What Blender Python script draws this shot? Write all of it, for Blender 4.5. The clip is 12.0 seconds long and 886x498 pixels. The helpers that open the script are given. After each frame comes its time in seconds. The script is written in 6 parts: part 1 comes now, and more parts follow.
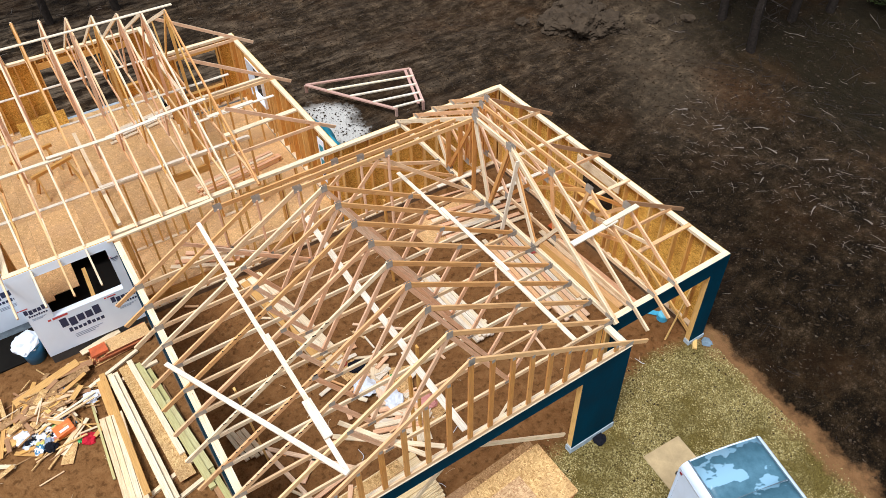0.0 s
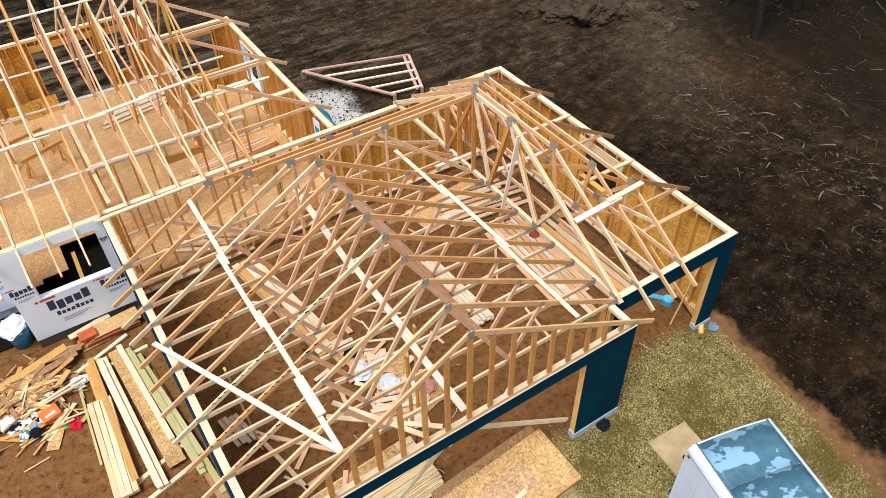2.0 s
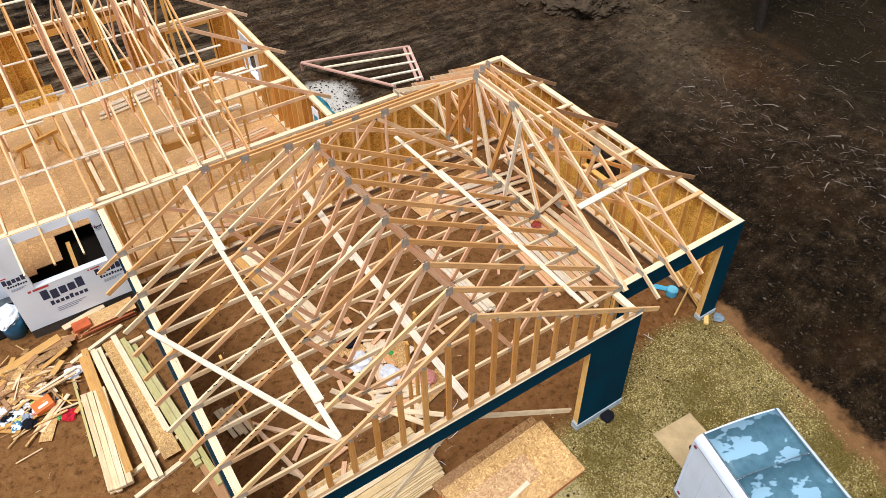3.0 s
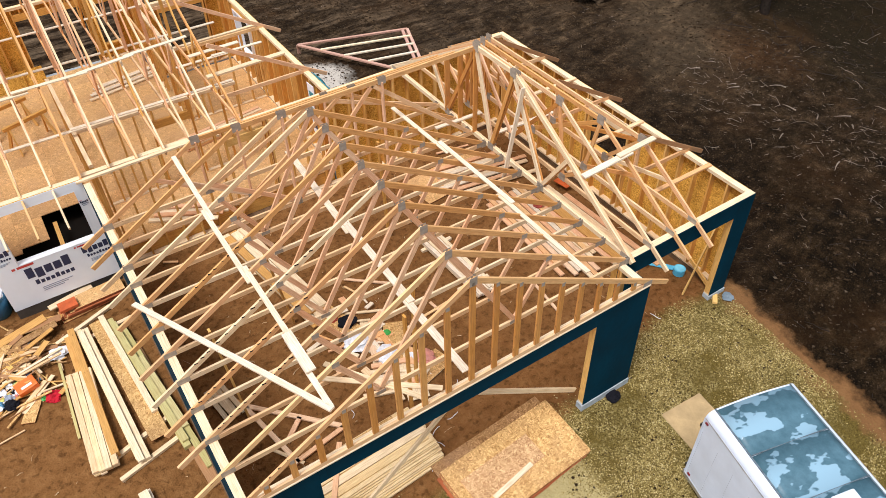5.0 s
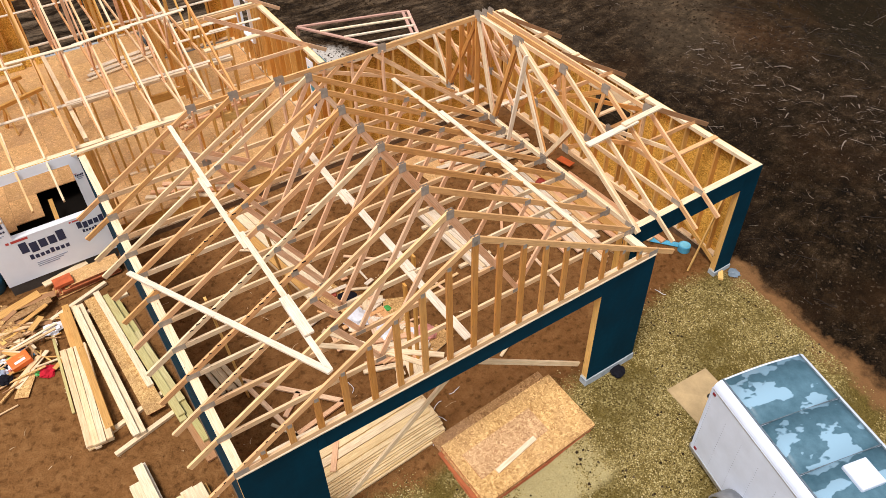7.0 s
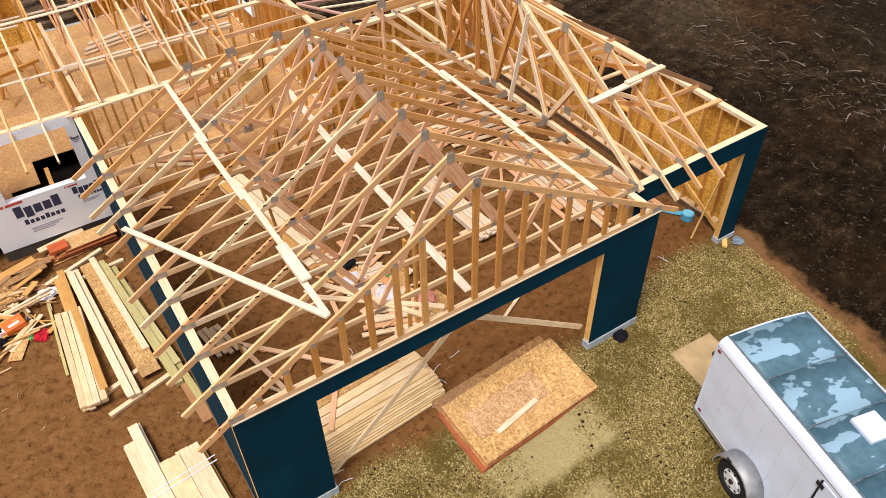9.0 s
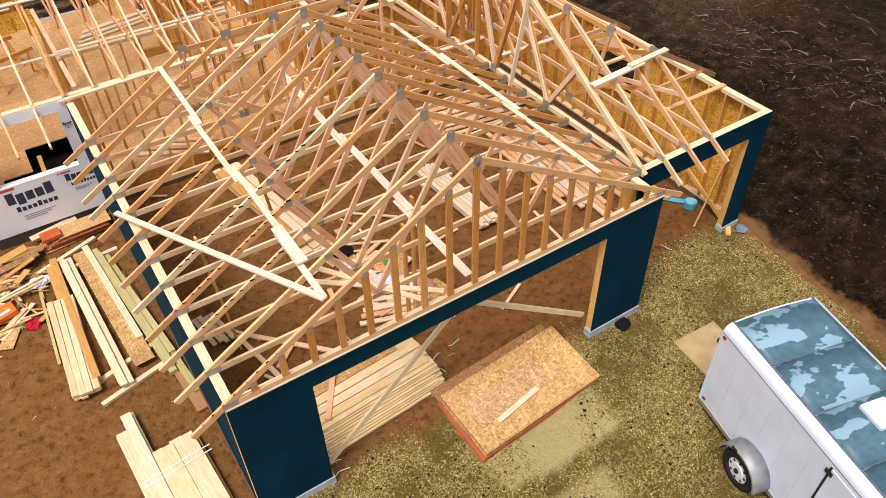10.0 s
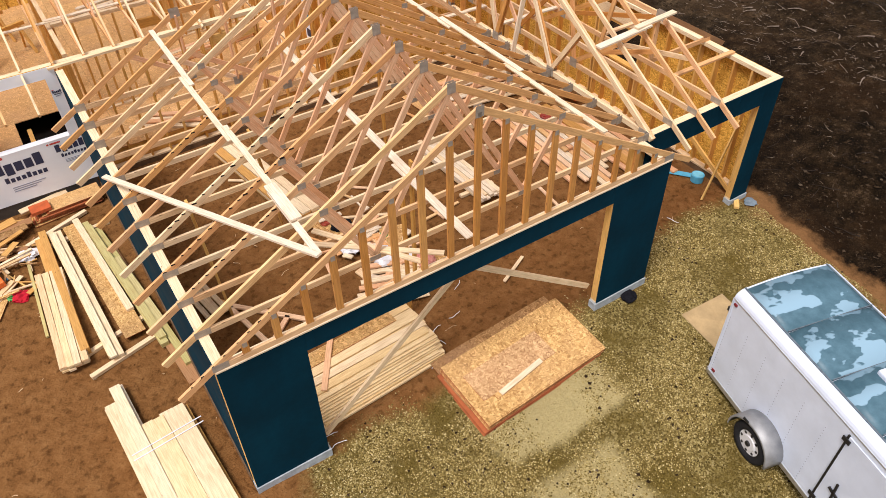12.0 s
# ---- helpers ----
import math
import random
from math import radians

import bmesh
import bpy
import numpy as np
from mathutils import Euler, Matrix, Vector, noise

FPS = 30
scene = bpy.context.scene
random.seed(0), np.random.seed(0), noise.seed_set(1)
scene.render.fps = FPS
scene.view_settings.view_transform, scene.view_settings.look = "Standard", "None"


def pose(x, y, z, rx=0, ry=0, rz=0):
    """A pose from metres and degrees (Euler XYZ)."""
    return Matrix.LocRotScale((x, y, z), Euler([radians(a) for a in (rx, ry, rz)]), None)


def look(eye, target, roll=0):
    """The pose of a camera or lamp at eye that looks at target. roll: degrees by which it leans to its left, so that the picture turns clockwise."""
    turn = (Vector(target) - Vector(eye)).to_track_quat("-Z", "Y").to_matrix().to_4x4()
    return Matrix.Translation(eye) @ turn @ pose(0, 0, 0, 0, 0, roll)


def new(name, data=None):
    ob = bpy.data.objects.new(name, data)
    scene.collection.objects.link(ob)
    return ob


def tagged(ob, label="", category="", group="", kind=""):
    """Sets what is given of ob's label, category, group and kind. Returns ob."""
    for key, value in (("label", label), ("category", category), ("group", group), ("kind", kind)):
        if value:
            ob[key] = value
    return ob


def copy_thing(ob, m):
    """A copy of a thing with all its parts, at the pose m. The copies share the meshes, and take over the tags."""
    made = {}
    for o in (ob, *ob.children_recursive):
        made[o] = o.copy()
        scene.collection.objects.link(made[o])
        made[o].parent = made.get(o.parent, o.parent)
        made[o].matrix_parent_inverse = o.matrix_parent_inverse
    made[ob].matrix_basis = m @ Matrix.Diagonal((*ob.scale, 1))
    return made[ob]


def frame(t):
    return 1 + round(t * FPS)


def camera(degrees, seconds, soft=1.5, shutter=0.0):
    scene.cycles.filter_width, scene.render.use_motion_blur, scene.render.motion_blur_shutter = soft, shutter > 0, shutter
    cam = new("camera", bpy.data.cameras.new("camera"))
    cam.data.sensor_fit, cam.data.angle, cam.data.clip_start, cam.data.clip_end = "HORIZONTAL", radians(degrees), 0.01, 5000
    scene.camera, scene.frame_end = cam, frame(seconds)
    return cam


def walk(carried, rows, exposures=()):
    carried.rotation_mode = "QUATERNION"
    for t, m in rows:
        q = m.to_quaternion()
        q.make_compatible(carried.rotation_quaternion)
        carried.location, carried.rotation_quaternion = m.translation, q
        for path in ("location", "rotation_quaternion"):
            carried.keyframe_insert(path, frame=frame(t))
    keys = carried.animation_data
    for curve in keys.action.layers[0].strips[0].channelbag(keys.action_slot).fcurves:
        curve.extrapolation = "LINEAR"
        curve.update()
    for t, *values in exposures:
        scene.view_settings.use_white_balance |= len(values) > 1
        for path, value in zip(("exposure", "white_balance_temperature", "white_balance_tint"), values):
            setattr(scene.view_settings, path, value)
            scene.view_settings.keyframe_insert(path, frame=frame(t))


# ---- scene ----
cam = camera(62.0, 12.0, soft=0.6)
PATH = [
    (0, (-0.191, -5.38, 13.535), (0.575, -4.163, 12.145), -1.5),
    (0.5, (-0.191, -5.4, 13.36), (0.577, -4.179, 11.975), -1.5),
    (1, (-0.153, -5.393, 13.206), (0.613, -4.172, 11.819), -1.6),
    (1.5, (-0.188, -5.398, 13.017), (0.582, -4.176, 11.634), -1.4),
    (2, (-0.181, -5.408, 12.835), (0.589, -4.183, 11.454), -1.5),
    (2.5, (-0.206, -5.387, 12.644), (0.567, -4.162, 11.264), -1.5),
    (3, (-0.208, -5.384, 12.434), (0.566, -4.156, 11.057), -1.4),
    (5, (-0.199, -5.387, 11.63), (0.578, -4.153, 10.263), -1.5),
    (5.5, (-0.171, -5.373, 11.482), (0.604, -4.139, 10.113), -1.5),
    (6, (-0.174, -5.356, 11.354), (0.602, -4.121, 9.985), -1.5),
    (6.5, (-0.191, -5.376, 11.216), (0.584, -4.14, 9.847), -1.6),
    (7, (-0.321, -5.521, 11.063), (0.457, -4.284, 9.697), -1.5),
    (9, (-0.527, -5.813, 10.383), (0.253, -4.572, 9.022), -1.4),
    (9.5, (-0.524, -5.782, 10.226), (0.257, -4.544, 8.864), -1.3),
    (10, (-0.528, -5.78, 10.062), (0.254, -4.543, 8.699), -1.3),
    (10.5, (-0.534, -5.784, 9.891), (0.25, -4.547, 8.528), -1.2),
    (11, (-0.553, -5.8, 9.714), (0.232, -4.564, 8.352), -1.2),
    (11.5, (-0.559, -5.814, 9.539), (0.223, -4.576, 8.177), -1.3),
    (12, (-0.567, -5.819, 9.409), (0.214, -4.582, 8.045), -1.3),
]
walk(cam, [(t, look(eye, target, roll)) for t, eye, target, roll in PATH],
     exposures=[(0.0, 0.66, 5550, 8), (3.0, 0.62, 5900, 10), (6.0, 0.58, 6300, 14), (9.0, 0.55, 6520, 16), (12.0, 0.53, 6560, 17)])

# ---------------------------------------------------------------- light
world = bpy.data.worlds.new("overcast_sky")
scene.world = world
world.use_nodes = True
wn, wl = world.node_tree.nodes, world.node_tree.links
sky = wn.new("ShaderNodeTexSky")
sky.sky_type = "NISHITA"
sky.sun_disc = False
sky.sun_elevation, sky.sun_rotation = radians(65), radians(247)
sky.air_density, sky.dust_density, sky.ozone_density = 1.0, 4.0, 1.0
soft = wn.new("ShaderNodeMixRGB")          # cloud cover greys the blue sky
soft.inputs[0].default_value = 0.75
soft.inputs[2].default_value = (7.2, 7.3, 7.4, 1)
wl.new(sky.outputs[0], soft.inputs[1])
wl.new(soft.outputs[0], wn["Background"].inputs[0])
wn["Background"].inputs[1].default_value = 0.078
sun = new("sun", bpy.data.lights.new("sun", "SUN"))
sun.data.energy, sun.data.angle, sun.data.color = 2.3, radians(20), (1.0, 0.96, 0.9)
sun.matrix_world = look((0, 0, 30), (10.8, 4.5, 5))


# ---------------------------------------------------------------- materials
def material(name, rough=0.7, metal=0.0):
    m = bpy.data.materials.new(name)
    m.use_nodes = True
    b = m.node_tree.nodes["Principled BSDF"]
    b.inputs["Roughness"].default_value, b.inputs["Metallic"].default_value = rough, metal
    if rough > 0.65:
        b.inputs["Specular IOR Level"].default_value = 0.2 if rough < 0.85 else 0.06
    return m, m.node_tree.nodes, m.node_tree.links, b


def ramp(nodes, stops):
    r = nodes.new("ShaderNodeValToRGB")
    e = r.color_ramp.elements
    while len(e) < len(stops):
        e.new(0.5)
    for k, (p, c) in zip(e, stops):
        k.position, k.color = p, (*c, 1)
    return r


def noise_tex(nodes, links, vec, scale, detail=4, rough=0.55):
    n = nodes.new("ShaderNodeTexNoise")
    n.inputs["Scale"].default_value, n.inputs["Detail"].default_value, n.inputs["Roughness"].default_value = scale, detail, rough
    links.new(vec, n.inputs["Vector"])
    return n.outputs["Fac"]


def mapped(nodes, links, scale, source="Object"):
    c, m = nodes.new("ShaderNodeTexCoord"), nodes.new("ShaderNodeMapping")
    m.inputs["Scale"].default_value = scale
    links.new(c.outputs[source], m.inputs[0])
    return m.outputs[0]


def mix(nodes, links, fac, a, b, mode="MIX"):
    n = nodes.new("ShaderNodeMixRGB")
    n.blend_type = mode
    for k, v in ((0, fac), (1, a), (2, b)):
        if isinstance(v, (int, float)):
            n.inputs[k].default_value = v
        elif isinstance(v, tuple):
            n.inputs[k].default_value = (*v, 1)
        else:
            links.new(v, n.inputs[k])
    return n.outputs[0]


def calc(nodes, links, op, a, b=0.0, clamp=False):
    n = nodes.new("ShaderNodeMath")
    n.operation, n.use_clamp = op, clamp
    for k, v in ((0, a), (1, b)):
        if isinstance(v, (int, float)):
            n.inputs[k].default_value = v
        else:
            links.new(v, n.inputs[k])
    return n.outputs[0]


def bump(nodes, links, bsdf, height, strength=0.3, distance=0.01):
    b = nodes.new("ShaderNodeBump")
    b.inputs["Strength"].default_value, b.inputs["Distance"].default_value = strength, distance
    links.new(height, b.inputs["Height"])
    links.new(b.outputs[0], bsdf.inputs["Normal"])


def lumber(name, tones, stain=0.25):
    """Sawn softwood: the tone varies from board to board, grain runs along the board's own X."""
    m, n, l, b = material(name, 0.72)
    info = n.new("ShaderNodeObjectInfo")
    tone = ramp(n, [(i / (len(tones) - 1), c) for i, c in enumerate(tones)])
    l.new(info.outputs["Random"], tone.inputs[0])
    shift = n.new("ShaderNodeVectorMath")
    l.new(mapped(n, l, (1.3, 22, 22)), shift.inputs[0])
    l.new(info.outputs["Random"], shift.inputs[1])
    grain = noise_tex(n, l, shift.outputs[0], 3.0, 6, 0.6)
    g = ramp(n, [(0.32, (0.58, 0.46, 0.34)), (0.6, (1, 1, 1))])
    l.new(grain, g.inputs[0])
    col = mix(n, l, 0.6, tone.outputs[0], g.outputs[0], "MULTIPLY")
    blot = noise_tex(n, l, mapped(n, l, (2.2, 5, 5)), 1.7, 3)
    s = ramp(n, [(0.42, (0, 0, 0)), (0.72, (1, 1, 1))])
    l.new(blot, s.inputs[0])
    f = calc(n, l, "MULTIPLY", s.outputs[0], stain)
    col = mix(n, l, f, col, (0.42, 0.2, 0.09))
    knot = n.new("ShaderNodeTexVoronoi")
    knot.inputs["Scale"].default_value = 5.5
    l.new(mapped(n, l, (0.55, 2.2, 2.2)), knot.inputs["Vector"])
    k = ramp(n, [(0.06, (1, 1, 1)), (0.11, (0, 0, 0))])
    l.new(knot.outputs["Distance"], k.inputs[0])
    col = mix(n, l, calc(n, l, "MULTIPLY", k.outputs[0], 0.7), col, (0.2, 0.08, 0.03))
    l.new(col, b.inputs["Base Color"])
    bump(n, l, b, grain, 0.25, 0.004)
    return m


def osb(name, light, dark, weather=0.0):
    """Oriented strand board: flat flakes in several tones."""
    m, n, l, b = material(name, 0.75)
    info = n.new("ShaderNodeObjectInfo")
    v = mapped(n, l, (1, 1, 1))
    warp = n.new("ShaderNodeVectorMath")
    warp.operation = "ADD"
    wob = n.new("ShaderNodeTexNoise")
    wob.inputs["Scale"].default_value = 9
    l.new(v, wob.inputs["Vector"])
    l.new(v, warp.inputs[0])
    sc = n.new("ShaderNodeVectorMath")
    sc.operation = "SCALE"
    sc.inputs["Scale"].default_value = 0.12
    l.new(wob.outputs["Color"], sc.inputs[0])
    l.new(sc.outputs[0], warp.inputs[1])
    st = n.new("ShaderNodeVectorMath")
    st.operation = "MULTIPLY"
    st.inputs[1].default_value = (1.0, 0.34, 1.0)
    l.new(warp.outputs[0], st.inputs[0])
    fl = n.new("ShaderNodeTexVoronoi")
    fl.inputs["Scale"].default_value = 46
    l.new(st.outputs[0], fl.inputs["Vector"])
    h = n.new("ShaderNodeSeparateColor")
    l.new(fl.outputs["Color"], h.inputs[0])
    across = n.new("ShaderNodeMapping")
    across.inputs["Scale"].default_value, across.inputs["Rotation"].default_value = (0.4, 1.2, 1.0), (0, 0, radians(25))
    l.new(warp.outputs[0], across.inputs[0])
    fl2 = n.new("ShaderNodeTexVoronoi")
    fl2.inputs["Scale"].default_value = 52
    l.new(across.outputs[0], fl2.inputs["Vector"])
    h2 = n.new("ShaderNodeSeparateColor")
    l.new(fl2.outputs["Color"], h2.inputs[0])
    over = calc(n, l, "GREATER_THAN", h2.outputs[1], 0.55)
    tint = mix(n, l, over, h.outputs[0], h2.outputs[0])
    mid = tuple((a + c) / 2 for a, c in zip(light, dark))
    r = ramp(n, [(0.0, tuple(c * 0.75 for c in dark)), (0.12, dark), (0.35, mid), (0.75, light), (1.0, tuple(min(0.9, c * 1.3 + 0.03) for c in light))])
    l.new(tint, r.inputs[0])
    big = noise_tex(n, l, v, 1.4, 5)
    t = ramp(n, [(0.3, (0.78, 0.74, 0.68)), (0.65, (1.08, 1.06, 1.04))])
    l.new(big, t.inputs[0])
    col = mix(n, l, 0.8, r.outputs[0], t.outputs[0], "MULTIPLY")
    tone = ramp(n, [(0, (0.88, 0.86, 0.82)), (1, (1.08, 1.05, 1.0))])
    l.new(info.outputs["Random"], tone.inputs[0])
    col = mix(n, l, 0.9, col, tone.outputs[0], "MULTIPLY")
    if weather:
        w = ramp(n, [(0.45, (0, 0, 0)), (0.7, (1, 1, 1))])
        l.new(noise_tex(n, l, v, 0.9, 6, 0.65), w.inputs[0])
        col = mix(n, l, calc(n, l, "MULTIPLY", w.outputs[0], weather), col, (0.34, 0.2, 0.11))
    l.new(col, b.inputs["Base Color"])
    bump(n, l, b, h.outputs[0], 0.25, 0.003)
    return m


def plain(name, colour, rough=0.6, metal=0.0, vary=0.25, scale=6.0, bumpy=0.15):
    """A painted, plastic or metal surface with dirt and slight unevenness."""
    m, n, l, b = material(name, rough, metal)
    v = mapped(n, l, (1, 1, 1))
    a = noise_tex(n, l, v, scale, 5)
    fine = noise_tex(n, l, v, scale * 9, 3)
    dark = tuple(c * (1 - vary) for c in colour)
    lite = tuple(min(1, c * (1 + vary * 0.5)) for c in colour)
    r = ramp(n, [(0.3, dark), (0.7, lite)])
    l.new(a, r.inputs[0])
    col = mix(n, l, vary * 0.5, r.outputs[0], fine, "OVERLAY")
    l.new(col, b.inputs["Base Color"])
    rr = ramp(n, [(0.3, (rough * 0.8,) * 3), (0.7, (min(1, rough * 1.2),) * 3)])
    l.new(a, rr.inputs[0])
    l.new(rr.outputs[0], b.inputs["Roughness"])
    if bumpy:
        bump(n, l, b, fine, bumpy, 0.004)
    return m


FRAMING = lumber("framing_lumber", [(0.88, 0.60, 0.30), (0.72, 0.35, 0.105), (0.87, 0.51, 0.27), (0.90, 0.70, 0.44), (0.80, 0.43, 0.18), (0.88, 0.60, 0.34)], 0.25)
STUD = lumber("stud_lumber", [(0.80, 0.475, 0.13), (0.68, 0.34, 0.075), (0.84, 0.55, 0.19), (0.74, 0.41, 0.10)], 0.2)
# framing tones darkened: shade on the far-slope and flat chords, put into colour
SHADED_FRAMING = lumber("shaded_framing_lumber", [(0.76, 0.42, 0.155), (0.68, 0.35, 0.115), (0.82, 0.50, 0.22)], 0.3)
CREAM = lumber("cream_lumber", [(0.87, 0.64, 0.38), (0.84, 0.56, 0.30), (0.88, 0.70, 0.46), (0.82, 0.52, 0.27)], 0.15)
PINK = lumber("fir_lumber", [(0.88, 0.56, 0.35), (0.82, 0.46, 0.25), (0.91, 0.66, 0.44)], 0.22)
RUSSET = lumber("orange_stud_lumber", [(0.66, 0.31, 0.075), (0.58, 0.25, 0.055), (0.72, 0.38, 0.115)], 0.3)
PALE = lumber("pale_board", [(0.86, 0.70, 0.46), (0.84, 0.66, 0.42), (0.90, 0.77, 0.54)], 0.08)
WHITE = lumber("fresh_strapping", [(0.82, 0.71, 0.54), (0.85, 0.75, 0.60), (0.78, 0.66, 0.47)], 0.10)
YELLOW = lumber("yellow_beam", [(0.66, 0.38, 0.12), (0.62, 0.34, 0.10)], 0.15)
GREEN = lumber("treated_lumber", [(0.52, 0.47, 0.19), (0.60, 0.53, 0.26), (0.46, 0.40, 0.15)], 0.15)
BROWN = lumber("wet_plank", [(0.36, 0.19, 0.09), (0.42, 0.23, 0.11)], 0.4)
OSB_WALL = osb("osb_sheathing", (0.72, 0.43, 0.085), (0.46, 0.235, 0.036))
OSB_FLOOR = osb("osb_subfloor", (0.70, 0.44, 0.20), (0.61, 0.37, 0.155), 0.55)
OSB_NEW = osb("osb_sheet", (0.66, 0.43, 0.18), (0.44, 0.245, 0.085), 0.35)
OSB_RED = osb("osb_reddish_sheet", (0.61, 0.405, 0.215), (0.43, 0.24, 0.115), 0.25)
OSB_MUD = osb("osb_muddy_sheet", (0.40, 0.235, 0.10), (0.26, 0.135, 0.05), 0.7)
PLYWOOD = plain("plywood_face", (0.46, 0.33, 0.17), 0.8, 0, 0.25, 3)
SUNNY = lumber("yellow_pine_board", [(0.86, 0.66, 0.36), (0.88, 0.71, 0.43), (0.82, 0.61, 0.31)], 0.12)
DIRTYSTEM = plain("soiled_footing", (0.17, 0.105, 0.06), 0.9, 0, 0.4, 6, 0.4)
# near-black so the shade below the floor is in the soil's colour
CRAWL = plain("shaded_crawl_earth", (0.012, 0.010, 0.008), 0.95)
FOOTING = plain("dark_footing", (0.10, 0.085, 0.07), 0.9)
OSB_EDGE = plain("osb_red_edge", (0.42, 0.125, 0.048), 0.8)
OSB_ORANGE = plain("red_orange_sheet", (0.62, 0.13, 0.035), 0.7, 0, 0.25, 5)
TEAL = plain("teal_sheathing", (0.0015, 0.030, 0.052), 0.9, 0, 0.35, 1.3, 0.08)
TEAL_LIGHT = plain("teal_wrap", (0.02, 0.28, 0.38), 0.4, 0, 0.25, 3)
CONCRETE = plain("stem_concrete", (0.42, 0.47, 0.50), 0.9, 0, 0.3, 8, 0.4)
WRAP = plain("house_wrap", (0.86, 0.90, 0.95), 0.5, 0, 0.05, 1.6, 0.3)
NAVY = plain("navy_print", (0.02, 0.03, 0.08), 0.5, 0, 0.1)
REDINK = plain("red_print", (0.55, 0.06, 0.05), 0.5, 0, 0.1)
GREYINK = plain("grey_print", (0.30, 0.34, 0.42), 0.5, 0, 0.1)
STEEL = plain("galvanised_plate", (0.40, 0.345, 0.28), 0.7, 0.2, 0.3, 12)
PAINT = plain("trailer_white", (0.67, 0.745, 0.87), 0.4, 0, 0.10, 2.2, 0.03)
ALU = plain("aluminium", (0.62, 0.63, 0.65), 0.4, 0.85, 0.15, 5)
DULL = plain("dull_aluminium", (0.36, 0.37, 0.38), 0.6, 0.6, 0.2, 9)
WEATHERED = lumber("weathered_pink_lumber", [(0.60, 0.37, 0.30), (0.52, 0.31, 0.25), (0.66, 0.44, 0.36)], 0.25)
SEAM = plain("dull_roof_seam", (0.13, 0.17, 0.20), 0.7, 0, 0.4, 10)
MARKER = plain("dark_red_lens", (0.20, 0.012, 0.02), 0.3, 0, 0.1)
RUBBER = plain("rubber", (0.018, 0.018, 0.02), 0.8, 0, 0.3, 14)
RIM = plain("white_rim", (0.72, 0.73, 0.75), 0.35, 0, 0.1)
BLACK = plain("black_steel", (0.02, 0.02, 0.022), 0.45, 0.3, 0.2)
ORANGE = plain("orange_plastic", (0.80, 0.16, 0.02), 0.4, 0, 0.12)
RED = plain("red_cloth", (0.50, 0.02, 0.035), 0.85, 0, 0.3, 14)
BLUE = plain("blue_plastic", (0.04, 0.17, 0.30), 0.4, 0, 0.15)
SKYBLUE = plain("light_blue_plastic", (0.10, 0.48, 0.72), 0.4, 0, 0.12)
PLASTIC = plain("white_plastic", (0.78, 0.80, 0.84), 0.35, 0, 0.15, 9, 0.5)
PINKBAG = plain("pink_wrapper", (0.68, 0.28, 0.22), 0.6, 0, 0.25, 9, 0.4)
DARKCLOTH = plain("dark_cloth", (0.012, 0.012, 0.016), 0.9, 0, 0.3, 20, 0.4)
LIME = plain("green_plastic", (0.05, 0.35, 0.06), 0.5)
LEMON = plain("pale_yellow_plastic", (0.62, 0.56, 0.12), 0.5, 0, 0.15)
BARK = plain("bark", (0.036, 0.027, 0.021), 0.95, 0, 0.45, 12, 0.9)
DRYWOOD = plain("bleached_branch", (0.26, 0.205, 0.16), 0.9, 0, 0.45, 7, 0.5)
CHIP = plain("bark_chip", (0.13, 0.092, 0.062), 0.95, 0, 0.6, 1.5, 0.3)
NEEDLE = plain("needles", (0.045, 0.075, 0.02), 0.8, 0, 0.5, 4)
LEAF = plain("bush_leaf", (0.055, 0.070, 0.014), 0.7, 0, 0.5, 5)
ROCK = plain("rock", (0.07, 0.048, 0.03), 0.95, 0, 0.4, 3, 0.8)
STRAW = plain("pale_sand", (0.62, 0.56, 0.48), 0.95, 0, 0.3, 5, 0.6)


def stone_material():
    m, n, l, b = material("gravel_stone", 0.9)
    g = n.new("ShaderNodeNewGeometry")
    r = ramp(n, [(0, (0.09, 0.062, 0.015)), (0.4, (0.22, 0.160, 0.050)), (0.8, (0.40, 0.315, 0.125)), (1, (0.58, 0.49, 0.26))])
    l.new(g.outputs["Random Per Island"], r.inputs[0])
    l.new(r.outputs[0], b.inputs["Base Color"])
    return m


def clod_material():
    m, n, l, b = material("soil_clod", 0.95)
    g = n.new("ShaderNodeNewGeometry")
    r = ramp(n, [(0, (0.017, 0.0105, 0.0055)), (0.7, (0.034, 0.021, 0.011)), (0.96, (0.058, 0.039, 0.024)), (1, (0.11, 0.082, 0.057))])
    l.new(g.outputs["Random Per Island"], r.inputs[0])
    l.new(r.outputs[0], b.inputs["Base Color"])
    return m


